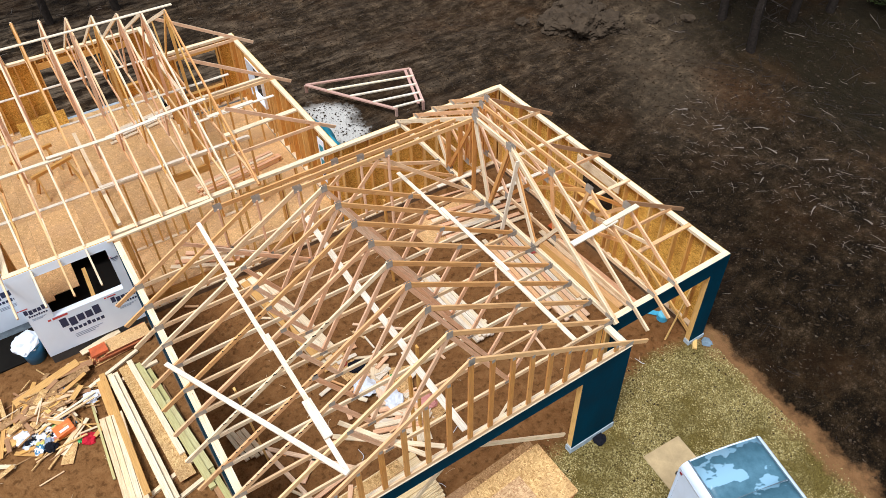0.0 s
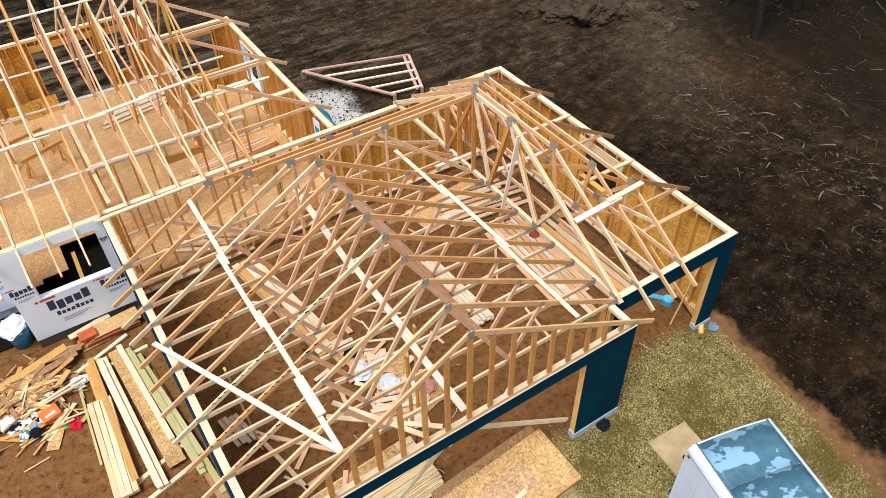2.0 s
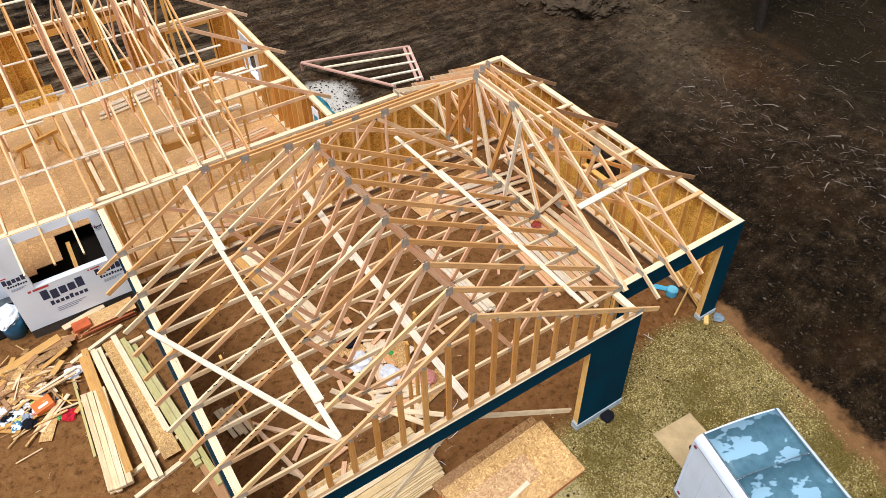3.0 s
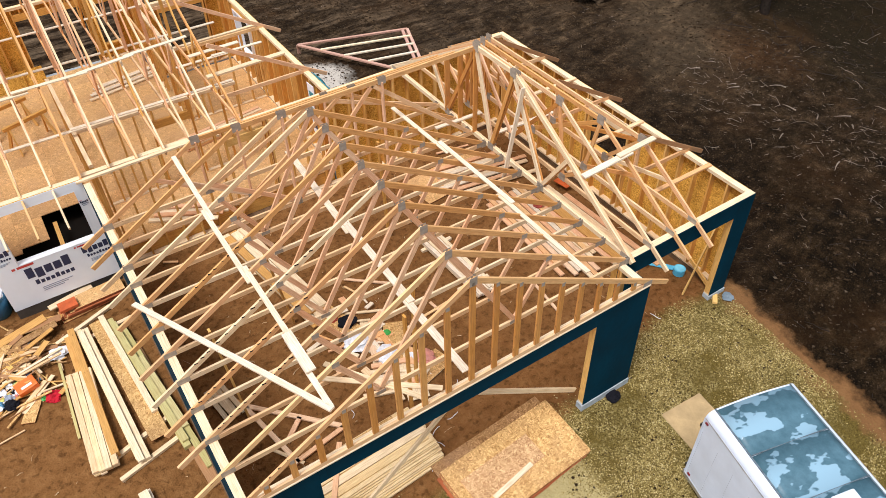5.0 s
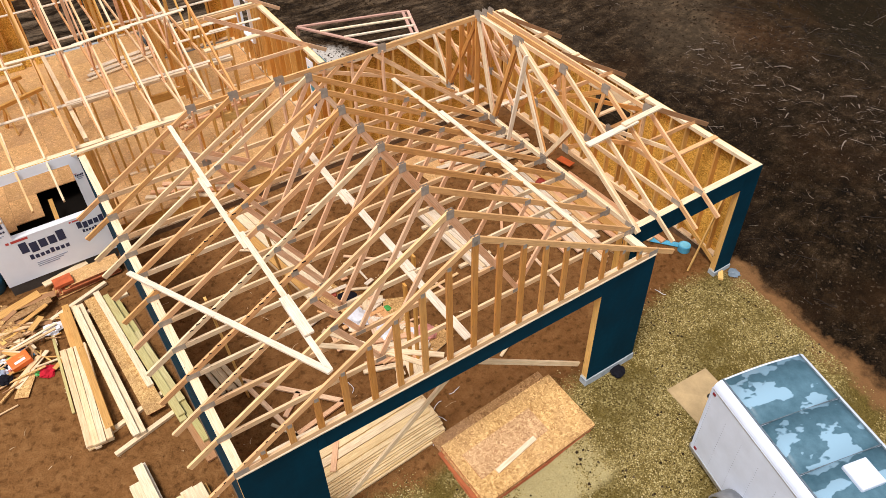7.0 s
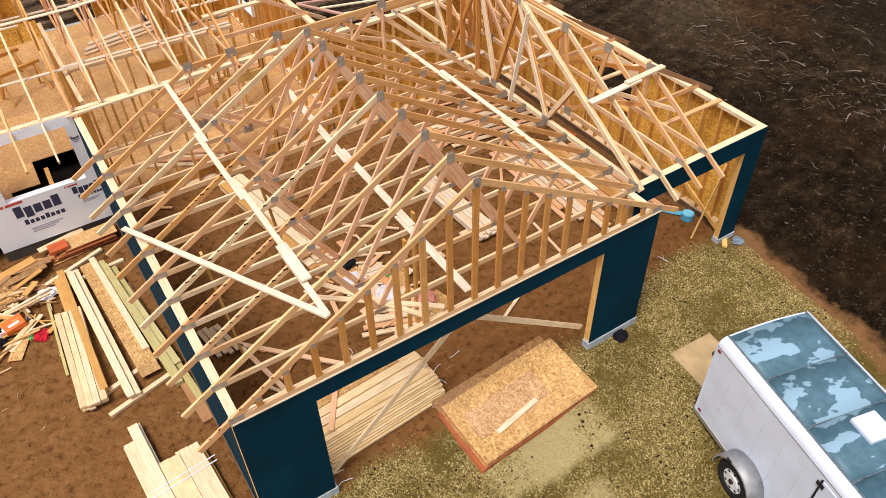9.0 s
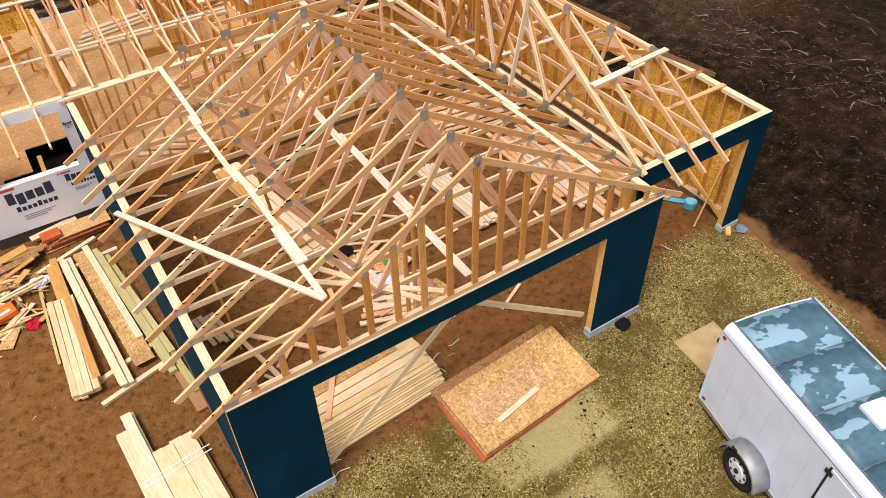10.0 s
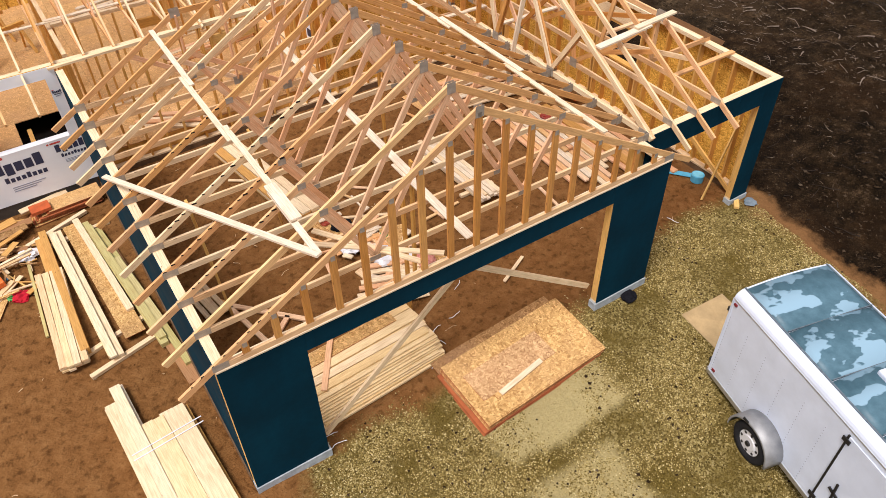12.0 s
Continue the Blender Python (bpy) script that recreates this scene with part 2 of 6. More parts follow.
def ground_material():
    """Brown site dirt, yellow-green driveway gravel and dark cleared forest soil, divided by uneven borders."""
    m, n, l, b = material("site_ground", 0.95)
    v = mapped(n, l, (1, 1, 1))
    xyz = n.new("ShaderNodeSeparateXYZ")
    l.new(v, xyz.inputs[0])
    x, y = xyz.outputs[0], xyz.outputs[1]
    C = lambda op, a, c=0.0, clamp=False: calc(n, l, op, a, c, clamp)
    wob = C("SUBTRACT", noise_tex(n, l, v, 0.9, 6, 0.6), 0.5)
    wob2 = C("SUBTRACT", noise_tex(n, l, v, 5.0, 5, 0.6), 0.5)
    w = C("ADD", C("MULTIPLY", wob, 1.3), C("MULTIPLY", wob2, 0.5))
    step = lambda val, width: C("MULTIPLY", C("ADD", val, width / 2), 1 / width, True)
    fine = noise_tex(n, l, v, 38, 5, 0.7)
    mid = noise_tex(n, l, v, 4.5, 6, 0.65)
    # brown dirt
    d = ramp(n, [(0.25, (0.108, 0.044, 0.013)), (0.5, (0.218, 0.100, 0.033)), (0.75, (0.315, 0.162, 0.062))])
    l.new(C("ADD", C("MULTIPLY", mid, 0.62), C("MULTIPLY", fine, 0.38)), d.inputs[0])
    clod = ramp(n, [(0.34, (0.5, 0.46, 0.42)), (0.46, (1, 1, 1))])
    lumps = noise_tex(n, l, v, 7.5, 3, 0.55)
    l.new(lumps, clod.inputs[0])
    dirt = mix(n, l, 0.8, d.outputs[0], clod.outputs[0], "MULTIPLY")
    # gravel
    vor = n.new("ShaderNodeTexVoronoi")
    vor.inputs["Scale"].default_value = 44
    l.new(v, vor.inputs["Vector"])
    hue = n.new("ShaderNodeSeparateColor")
    l.new(vor.outputs["Color"], hue.inputs[0])
    # lowest gravel and moss tones also carry the shade in pits between stones
    pale = ramp(n, [(0.0, (0.035, 0.023, 0.006)), (0.45, (0.16, 0.118, 0.037)), (0.8, (0.31, 0.245, 0.092)), (1.0, (0.44, 0.36, 0.17))])
    l.new(hue.outputs[0], pale.inputs[0])
    moss = ramp(n, [(0.33, (0.048, 0.032, 0.007)), (0.67, (0.185, 0.134, 0.033))])
    l.new(fine, moss.inputs[0])
    mm = ramp(n, [(0.43, (0, 0, 0)), (0.58, (0.85, 0.85, 0.85))])
    l.new(noise_tex(n, l, v, 0.85, 9, 0.74), mm.inputs[0])
    grav = mix(n, l, mm.outputs[0], moss.outputs[0], pale.outputs[0])
    # dark soil with drag marks
    drag = n.new("ShaderNodeMapping")
    drag.inputs["Scale"].default_value, drag.inputs["Rotation"].default_value = (1.0, 1.5, 1), (0, 0, radians(-28))
    l.new(v, drag.inputs[0])
    dn = noise_tex(n, l, drag.outputs[0], 1.6, 12, 0.76)
    k = ramp(n, [(0.35, (0.002, 0.0012, 0.0006)), (0.46, (0.0066, 0.0038, 0.0017)), (0.55, (0.027, 0.0158, 0.0074)), (0.66, (0.130, 0.083, 0.045))])
    l.new(C("ADD", C("MULTIPLY", dn, 0.62), C("MULTIPLY", fine, 0.38)), k.inputs[0])
    spk = n.new("ShaderNodeTexVoronoi")
    spk.inputs["Scale"].default_value = 17
    l.new(v, spk.inputs["Vector"])
    sp = ramp(n, [(0.05, (1, 1, 1)), (0.14, (0, 0, 0))])
    l.new(spk.outputs["Distance"], sp.inputs[0])
    hs = n.new("ShaderNodeSeparateColor")
    l.new(spk.outputs["Color"], hs.inputs[0])
    pick = C("MULTIPLY", sp.outputs[0], C("GREATER_THAN", hs.outputs[0], 0.72))
    soil = mix(n, l, C("MULTIPLY", pick, 0.75), k.outputs[0], (0.16, 0.125, 0.095))
    lanes = n.new("ShaderNodeMapping")
    lanes.inputs["Scale"].default_value, lanes.inputs["Rotation"].default_value = (0.35, 1.5, 1), (0, 0, radians(22))
    l.new(v, lanes.inputs[0])
    dry = ramp(n, [(0.47, (0, 0, 0)), (0.66, (1, 1, 1))])
    l.new(noise_tex(n, l, lanes.outputs[0], 1.2, 12, 0.76), dry.inputs[0])
    far = C("MULTIPLY", step(C("SUBTRACT", C("ADD", C("MULTIPLY", y, 0.8), C("MULTIPLY", x, 0.2)), 12.6), 5.0), 1.0)
    soil = mix(n, l, C("MULTIPLY", C("MULTIPLY", dry.outputs[0], far), 0.9), soil, (0.25, 0.175, 0.11))
    up = step(C("SUBTRACT", C("ADD", C("MULTIPLY", x, 0.82), C("MULTIPLY", y, 0.57)), 17.5), 9.0)
    grey = ramp(n, [(0.37, (0.006, 0.0037, 0.0018)), (0.5, (0.032, 0.0195, 0.0100)), (0.61, (0.155, 0.103, 0.058))])
    l.new(C("ADD", C("MULTIPLY", dn, 0.6), C("MULTIPLY", fine, 0.4)), grey.inputs[0])
    soil = mix(n, l, C("MULTIPLY", up, 0.8), soil, grey.outputs[0])
    along = C("SUBTRACT", C("MULTIPLY", C("SUBTRACT", y, 9.6), 0.62), C("MULTIPLY", C("SUBTRACT", x, 18.6), 0.78))
    lane = C("MULTIPLY", step(C("SUBTRACT", 1.5, C("ABSOLUTE", along)), 1.4), step(C("SUBTRACT", C("ADD", x, y), 23.5), 5.0))
    soil = mix(n, l, C("MULTIPLY", C("MULTIPLY", lane, mid), 0.4), soil, (0.20, 0.145, 0.088))
    ex, ey = C("SUBTRACT", x, 19.7), C("SUBTRACT", y, 7.0)
    spot = C("ADD", C("MULTIPLY", C("MULTIPLY", ex, ex), 0.9), C("MULTIPLY", C("MULTIPLY", ey, ey), 0.45))
    soil = mix(n, l, C("MULTIPLY", step(C("ADD", C("SUBTRACT", 1.0, spot), C("MULTIPLY", w, 2.6)), 2.4), 0.3), soil, (0.12, 0.052, 0.018))
    # darker forest floor, with the trees' shade also put into its colour
    shaded_humus = step(C("ADD", C("SUBTRACT", C("SUBTRACT", x, C("MULTIPLY", y, 0.12)), 19.9), C("MULTIPLY", w, 1.5)), 2.5)
    soil = mix(n, l, C("MULTIPLY", shaded_humus, 0.9), soil, mix(n, l, fine, (0.004, 0.003, 0.0015), (0.030, 0.022, 0.011)))
    red = ramp(n, [(0.5, (0, 0, 0)), (0.72, (1, 1, 1))])
    l.new(noise_tex(n, l, v, 0.33, 5, 0.6), red.inputs[0])
    soil = mix(n, l, C("MULTIPLY", red.outputs[0], 0.4), soil, (0.066, 0.030, 0.011))
    # wheel tracks of the diggers, running past the side wall
    turn = n.new("ShaderNodeMapping")
    turn.inputs["Scale"].default_value, turn.inputs["Rotation"].default_value = (2.2, 0.34, 1), (0, 0, radians(-9))
    l.new(v, turn.inputs[0])
    rut = noise_tex(n, l, turn.outputs[0], 1.0, 9, 0.72)
    rr = ramp(n, [(0.36, (0.40, 0.38, 0.36)), (0.52, (0.86, 0.86, 0.86)), (0.68, (1.7, 1.66, 1.55))])
    l.new(rut, rr.inputs[0])
    soil = mix(n, l, 0.55, soil, rr.outputs[0], "MULTIPLY")
    # borders
    rim = C("ADD", C("ADD", 0.0, C("MULTIPLY", x, 0.02)), C("MULTIPLY", step(C("SUBTRACT", x, 7.6), 1.0), 0.62))
    in_gravel = C("MULTIPLY", step(C("ADD", C("SUBTRACT", rim, y), C("MULTIPLY", w, 0.8)), 0.35),
                  step(C("ADD", C("SUBTRACT", x, C("ADD", 0.75, C("MULTIPLY", y, 0.2))), w), 0.5))
    col = mix(n, l, in_gravel, dirt, grav)
    edge = C("ADD", C("SUBTRACT", x, 10.5), C("MULTIPLY", w, 1.2))
    col = mix(n, l, step(edge, 0.35), col, mix(n, l, 0.35, d.outputs[0], (0.17, 0.10, 0.05)))
    dark1 = step(C("ADD", C("SUBTRACT", x, 10.98), C("MULTIPLY", w, 1.0)), 0.3)
    dark2 = C("MULTIPLY", step(C("ADD", C("SUBTRACT", y, 8.75), 0.0), 0.1), step(C("SUBTRACT", x, 5.6), 0.1))
    dark3 = step(C("ADD", C("SUBTRACT", y, 17.9), 0.0), 0.2)
    dk = C("MAXIMUM", C("MAXIMUM", dark1, dark2), dark3)
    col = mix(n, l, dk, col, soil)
    # pale sand spilt beside the house wall
    dx, dy = C("SUBTRACT", x, 7.5), C("SUBTRACT", y, 13.2)
    r2 = C("ADD", C("MULTIPLY", dx, dx), C("MULTIPLY", C("MULTIPLY", dy, dy), 0.45))
    spill = step(C("ADD", C("SUBTRACT", 0.75, r2), C("MULTIPLY", w, 1.6)), 0.7)
    col = mix(n, l, C("MULTIPLY", spill, 0.85), col, (0.62, 0.57, 0.50))
    # dry pale ground where sheets lay before
    for x0, x1, y0, y1, f in ((3.25, 5.5, -1.55, -0.5, 0.8), (3.2, 4.75, -3.1, -1.95, 0.7)):
        px = C("MULTIPLY", step(C("ADD", C("SUBTRACT", x, x0), C("MULTIPLY", w, 0.25)), 0.2), step(C("ADD", C("SUBTRACT", x1, x), C("MULTIPLY", w, 0.25)), 0.2))
        py = C("MULTIPLY", step(C("ADD", C("SUBTRACT", y, y0), C("MULTIPLY", w, 0.3)), 0.15), step(C("SUBTRACT", y1, y), 0.2))
        sand = mix(n, l, fine, (0.30, 0.235, 0.085), (0.60, 0.51, 0.27))
        col = mix(n, l, C("MULTIPLY", C("MULTIPLY", px, py), f), col, sand)
    l.new(col, b.inputs["Base Color"])
    hgt = C("ADD", C("ADD", C("ADD", C("MULTIPLY", mid, 0.75), C("MULTIPLY", lumps, 0.5)), C("MULTIPLY", fine, 0.22)), C("MULTIPLY", C("MULTIPLY", rut, dk), 0.6))
    bump(n, l, b, hgt, 1.0, 0.09)
    return m


def roof_material():
    """Weathered trailer roof skin: blue-grey metal with standing rain water in shallow pools."""
    m, n, l, b = material("trailer_roof_skin", 0.4)
    v = mapped(n, l, (1, 1, 1))
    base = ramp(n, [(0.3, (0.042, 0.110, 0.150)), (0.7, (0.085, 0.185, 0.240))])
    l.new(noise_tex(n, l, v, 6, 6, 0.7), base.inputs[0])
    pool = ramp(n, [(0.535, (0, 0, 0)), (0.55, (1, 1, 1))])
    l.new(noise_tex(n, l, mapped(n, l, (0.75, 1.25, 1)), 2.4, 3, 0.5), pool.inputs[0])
    # the sky mirrored in the pools is put in as pale blue base colour
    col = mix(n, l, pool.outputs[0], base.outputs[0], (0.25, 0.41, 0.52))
    l.new(col, b.inputs["Base Color"])
    rr = mix(n, l, pool.outputs[0], (0.5, 0.5, 0.5), (0.12, 0.12, 0.12))
    l.new(rr, b.inputs["Roughness"])
    return m


GROUND, STONE, CLOD, ROOFSKIN = ground_material(), stone_material(), clod_material(), roof_material()

# ---------------------------------------------------------------- building helpers
rnd = random.Random(7)
CACHE = {}


def box_mesh(lx, ly, lz, mat, start=False):
    """A box mesh, shared between pieces of one size; its length along X, from 0 if start."""
    key = (round(lx, 3), round(ly, 3), round(lz, 3), mat.name, start)
    if key not in CACHE:
        a, b2 = (0, lx) if start else (-lx / 2, lx / 2)
        vs = [(x, y, z) for x in (a, b2) for y in (-ly / 2, ly / 2) for z in (-lz / 2, lz / 2)]
        fs = [(0, 1, 3, 2), (4, 6, 7, 5), (0, 4, 5, 1), (2, 3, 7, 6), (0, 2, 6, 4), (1, 5, 7, 3)]
        me = bpy.data.meshes.new("box")
        me.from_pydata(vs, [], fs)
        me.materials.append(mat)
        CACHE[key] = me
    return CACHE[key]


def thing(name, label, category, group="", kind="", at=None):
    ob = new(name)
    ob.empty_display_size = 0.2
    if at is not None:
        ob.matrix_basis = at
    return tagged(ob, label, category, group, kind)


def under(ob, parent, label=""):
    ob.parent = parent
    if label:
        ob["label"] = label
    return ob


def part(name, bm, mat, parent=None, label="", smooth=False):
    me = bpy.data.meshes.new(name)
    bm.to_mesh(me)
    bm.free()
    me.materials.append(mat)
    if smooth:
        me.polygons.foreach_set("use_smooth", [True] * len(me.polygons))
    ob = new(name, me)
    return under(ob, parent, label) if parent else ob


def member(parent, name, p0, p1, w, d, mat, label="", up=(0, 0, 1)):
    """A board from p0 to p1 in its parent's space: w across, d in the direction nearest to up."""
    p0, p1 = Vector(p0), Vector(p1)
    x = (p1 - p0).normalized()
    y = Vector(up).cross(x)
    if y.length < 0.01:
        y = Vector((0, 1, 0)).cross(x)
    y.normalize()
    z = x.cross(y)
    ob = new(name, box_mesh((p1 - p0).length, w, d, mat, True))
    ob.matrix_basis = Matrix(((x.x, y.x, z.x, p0.x), (x.y, y.y, z.y, p0.y), (x.z, y.z, z.z, p0.z), (0, 0, 0, 1)))
    return under(ob, parent, label) if parent else ob


def block(parent, name, x0, x1, y0, y1, z0, z1, mat, label=""):
    """An upright box between two corners in its parent's space."""
    ob = new(name, box_mesh(abs(x1 - x0), abs(y1 - y0), abs(z1 - z0), mat))
    ob.matrix_basis = Matrix.Translation(((x0 + x1) / 2, (y0 + y1) / 2, (z0 + z1) / 2))
    return under(ob, parent, label) if parent else ob


def bm_box(bm, x0, x1, y0, y1, z0, z1, bevel=0.0):
    r = bmesh.ops.create_cube(bm, size=1)
    bmesh.ops.scale(bm, vec=(x1 - x0, y1 - y0, z1 - z0), verts=r["verts"])
    bmesh.ops.translate(bm, vec=((x0 + x1) / 2, (y0 + y1) / 2, (z0 + z1) / 2), verts=r["verts"])
    if bevel:
        es = list({e for v in r["verts"] for e in v.link_edges})
        bmesh.ops.bevel(bm, geom=es, offset=bevel, segments=2, affect="EDGES", profile=0.6)


def bm_cyl(bm, p0, p1, r0, r1, seg=10, cap=True):
    p0, p1 = Vector(p0), Vector(p1)
    q = (p1 - p0).to_track_quat("Z", "Y").to_matrix().to_4x4()
    m = Matrix.Translation((p0 + p1) / 2) @ q
    bmesh.ops.create_cone(bm, cap_ends=cap, segments=seg, radius1=r0, radius2=r1, depth=(p1 - p0).length, matrix=m)


# ---------------------------------------------------------------- plan
H = 2.68            # top of the wall plates
HEEL = 0.11         # top chord above the plate at the wall line
PITCH = 7 / 12
W = 7.29            # front gable, x from 0 to W
XR = 10.67          # outer face of the far side wall
YS = 0.62           # front of the set-back bay
YB = 8.69           # outer face of the back wall
XH = 5.65           # side wall of the house wing
FLOOR = 0.5         # house subfloor


# ---------------------------------------------------------------- ground
def graded(lo, hi, fine_lo, fine_hi, step, grow=1.25):
    mid = list(np.arange(fine_lo, fine_hi + 1e-6, step))
    out, s, v = [], step, fine_hi
    while v < hi:
        s *= grow
        v += s
        out.append(v)
    neg, s, v = [], step, fine_lo
    while v > lo:
        s *= grow
        v -= s
        neg.append(v)
    return np.array(neg[::-1] + mid + out)


def ease(v, lo, hi):
    t = max(0.0, min(1.0, (v - lo) / (hi - lo)))
    return t * t * (3 - 2 * t)


def drop(x, y):
    """The drive falls away from the garage front, more steeply before the opening."""
    u = max(0.0, 0.3 - y)
    s = 0.17 + (0.085 - 0.17) * ease(x, 4.2, 6.4) + 0.05 * ease(x, 8.5, 10.5)
    fall = s * min(u, 1.5) + 0.09 * max(0.0, min(u, 6.0) - 1.5)
    return fall * ease(x, 0.2, 2.2)


def height(x, y):
    p = Vector((x, y, 0))
    out = max(0.0, min(1.0, max(x - 11.0, (y - 9.0) if x > 5.6 else y - 18.2) / 1.5))
    yard = 0.028 * noise.fractal(p * 1.6, 1.0, 2.0, 4)
    q = Vector((x * 0.88 + y * 0.47, (y * 0.88 - x * 0.47) * 1.7, 3.0))
    mud = 0.085 * noise.fractal(q * 0.42, 0.9, 2.0, 5) + 0.035 * noise.fractal(p * 2.7, 0.8, 2.0, 3)
    far = max(0.0, (0.82 * x + 0.57 * y) - 22.0)
    bank = min(2.6, 0.16 * far) + (0.5 * noise.fractal(p * 0.25, 1.0, 2.0, 5)) * min(1, far / 6)
    near = 0.35 if -8 < x < 11 and -0.1 < y < 9 else 1.0
    return yard * (1 - out) * (0.7 if near < 1 else 1.0) + out * (mud + bank) - 0.012 - drop(x, y)


def build_ground():
    xs, ys = graded(-400, 400, -6, 26, 0.16), graded(-400, 400, -8, 27, 0.16)
    nx, ny = len(xs), len(ys)
    vs = [(float(x), float(y), height(float(x), float(y))) for y in ys for x in xs]
    i = np.arange(nx * ny).reshape(ny, nx)
    fs = np.stack([i[:-1, :-1], i[:-1, 1:], i[1:, 1:], i[1:, :-1]], -1).reshape(-1, 4)
    me = bpy.data.meshes.new("ground")
    me.from_pydata(vs, [], fs.tolist())
    me.polygons.foreach_set("use_smooth", [True] * len(me.polygons))
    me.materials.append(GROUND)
    tagged(new("ground", me), "brown site dirt, mossy gravel drive and dark cleared soil", "ground", "", "structure")


build_ground()


# ---------------------------------------------------------------- framed walls
def framed_wall(name, label, p0, p1, z0, z1, sheath, openings=(), spacing=0.406, thick=0.14, stud=STUD, plate=PALE, base=True, gaps=()):
    """A stud wall from p0 to p1, inside on its left. openings: (u0, u1, w0, w1) in metres along and up; gaps: stretches with no sheathing."""
    p0, p1 = Vector((*p0, 0)), Vector((*p1, 0))
    u = (p1 - p0).normalized()
    L = (p1 - p0).length
    at = Matrix(((u.x, -u.y, 0, p0.x), (u.y, u.x, 0, p0.y), (0, 0, 1, 0), (0, 0, 0, 1)))
    wall = thing(name, label, "wall", "", "structure", at)
    t = 0.012
    v0, v1 = t, thick
    vc, vw = (v0 + v1) / 2, v1 - v0
    for k in (1, 2):
        member(wall, "top_plate", (0, vc, z1 - 0.019 - 0.038 * (k - 1)), (L, vc, z1 - 0.019 - 0.038 * (k - 1)), vw, 0.037, plate)
    solid = [(0, L)]
    for a, b, c, d in openings:
        if c <= z0 + 0.05:
            solid = [s for lo, hi in solid for s in ((lo, min(hi, a)), (max(lo, b), hi)) if s[1] - s[0] > 0.02]
    for lo, hi in solid:
        member(wall, "bottom_plate", (lo, vc, z0 + 0.019), (hi, vc, z0 + 0.019), vw, 0.037, plate)
    zt = z1 - 0.078
    us = [0.02] + [k * spacing for k in range(1, int(L / spacing) + 1) if k * spacing < L - 0.06] + [L - 0.02]
    for q in us:
        hit = [o for o in openings if o[0] - 0.03 < q < o[1] + 0.03]
        spans = [(z0 + 0.038, zt)]
        if hit:
            o = hit[0]
            spans = [(z0 + 0.038, o[2] - 0.04), (o[3] + 0.2, zt)]
        for lo, hi in spans:
            if hi - lo > 0.08:
                member(wall, "stud", (q, vc, lo), (q, vc, hi), 0.038, vw, stud, up=(0, 1, 0))
    for a, b, c, d in openings:
        for q in (a - 0.02, b + 0.02):
            if 0.02 < q < L - 0.01:
                member(wall, "trimmer_stud", (q, vc, z0 + 0.038), (q, vc, zt), 0.038, vw, stud, up=(0, 1, 0))
        member(wall, "header", (a, vc, d + 0.1), (b, vc, d + 0.1), vw - 0.01, 0.19, stud)
        if c > z0 + 0.1:
            member(wall, "window_sill", (a, vc, c - 0.02), (b, vc, c - 0.02), vw, 0.037, stud)
    if sheath:
        cuts = sorted({0.0, L, *[k * 1.22 for k in range(1, int(L / 1.22) + 1)], *[o[0] for o in openings], *[o[1] for o in openings], *[g for q in gaps for g in q]})
        for lo, hi in zip(cuts, cuts[1:]):
            if hi - lo < 0.02 or any(g0 <= (lo + hi) / 2 <= g1 for g0, g1 in gaps):
                continue
            hit = [o for o in openings if o[0] <= (lo + hi) / 2 <= o[1]]
            for c, d in ([(z0, hit[0][2]), (hit[0][3], z1)] if hit else [(z0, z1)]):
                if d - c > 0.04:
                    block(wall, "sheathing_panel", lo + 0.001, hi - 0.001, 0, t, c, d - 0.002, sheath)
    return wall


def skin(wall, mat, lo, hi, z0, z1, t=0.006, name="weather_board", label=""):
    return block(wall, name, lo, hi, -t, -0.001, z0, z1, mat, label)


front = framed_wall("wall_front", "front garage wall in dark teal sheathing with wide opening", (0, 0), (W, 0), 0.12, H, TEAL, [(1.10, 6.16, 0.12, 2.33)])
member(front, "trim_strip", (0, -0.006, H - 0.008), (W, -0.006, H - 0.008), 0.014, 0.022, WHITE, "pale exposed panel edge")
for a, b in ((0.0, 1.12), (6.14, W)):
    block(front, "stem_wall", a - 0.012, b + 0.012, -0.02, 0.138, -0.12, 0.118, CONCRETE, "light grey concrete footing")
left = framed_wall("wall_left", "side garage wall in dark teal sheathing", (0, 8.3), (0, 0.141), 0.12, H, TEAL)
block(left, "stem_wall", 0, 8.15, -0.02, 0.138, -0.12, 0.118, DIRTYSTEM)
bay = framed_wall("wall_bay", "set-back bay wall in dark teal with door opening", (W - 0.14, YS), (XR, YS), 0.1, H, TEAL, [(0.25, 3.06, 0.1, 2.27)])
block(bay, "stem_wall", 3.04, 3.53, -0.02, 0.138, -0.12, 0.098, CONCRETE)
right = framed_wall("wall_right", "garage side wall, golden strand board between studs", (XR, YS + 0.141), (XR, YB), 0.12, H, OSB_WALL, [(3.12, 4.35, 1.35, 2.13)])
skin(right, TEAL, 0, 3.11, 0.12, H - 0.01)
skin(right, TEAL, 4.36, 7.9, 0.12, H - 0.01)
block(right, "stem_wall", 0, 7.93, -0.02, 0.138, -0.12, 0.118, DIRTYSTEM)
back = framed_wall("wall_back", "back garage wall, strand board and open studs", (XR - 0.141, YB), (0.0, YB), 0.12, H + 0.02, OSB_WALL, [(6.6, 7.5, 0.12, 2.2)], gaps=[(5.0, 10.6)])
block(back, "stem_wall", 0, 10.5, 0.0, 0.139, -0.12, 0.118, DIRTYSTEM)
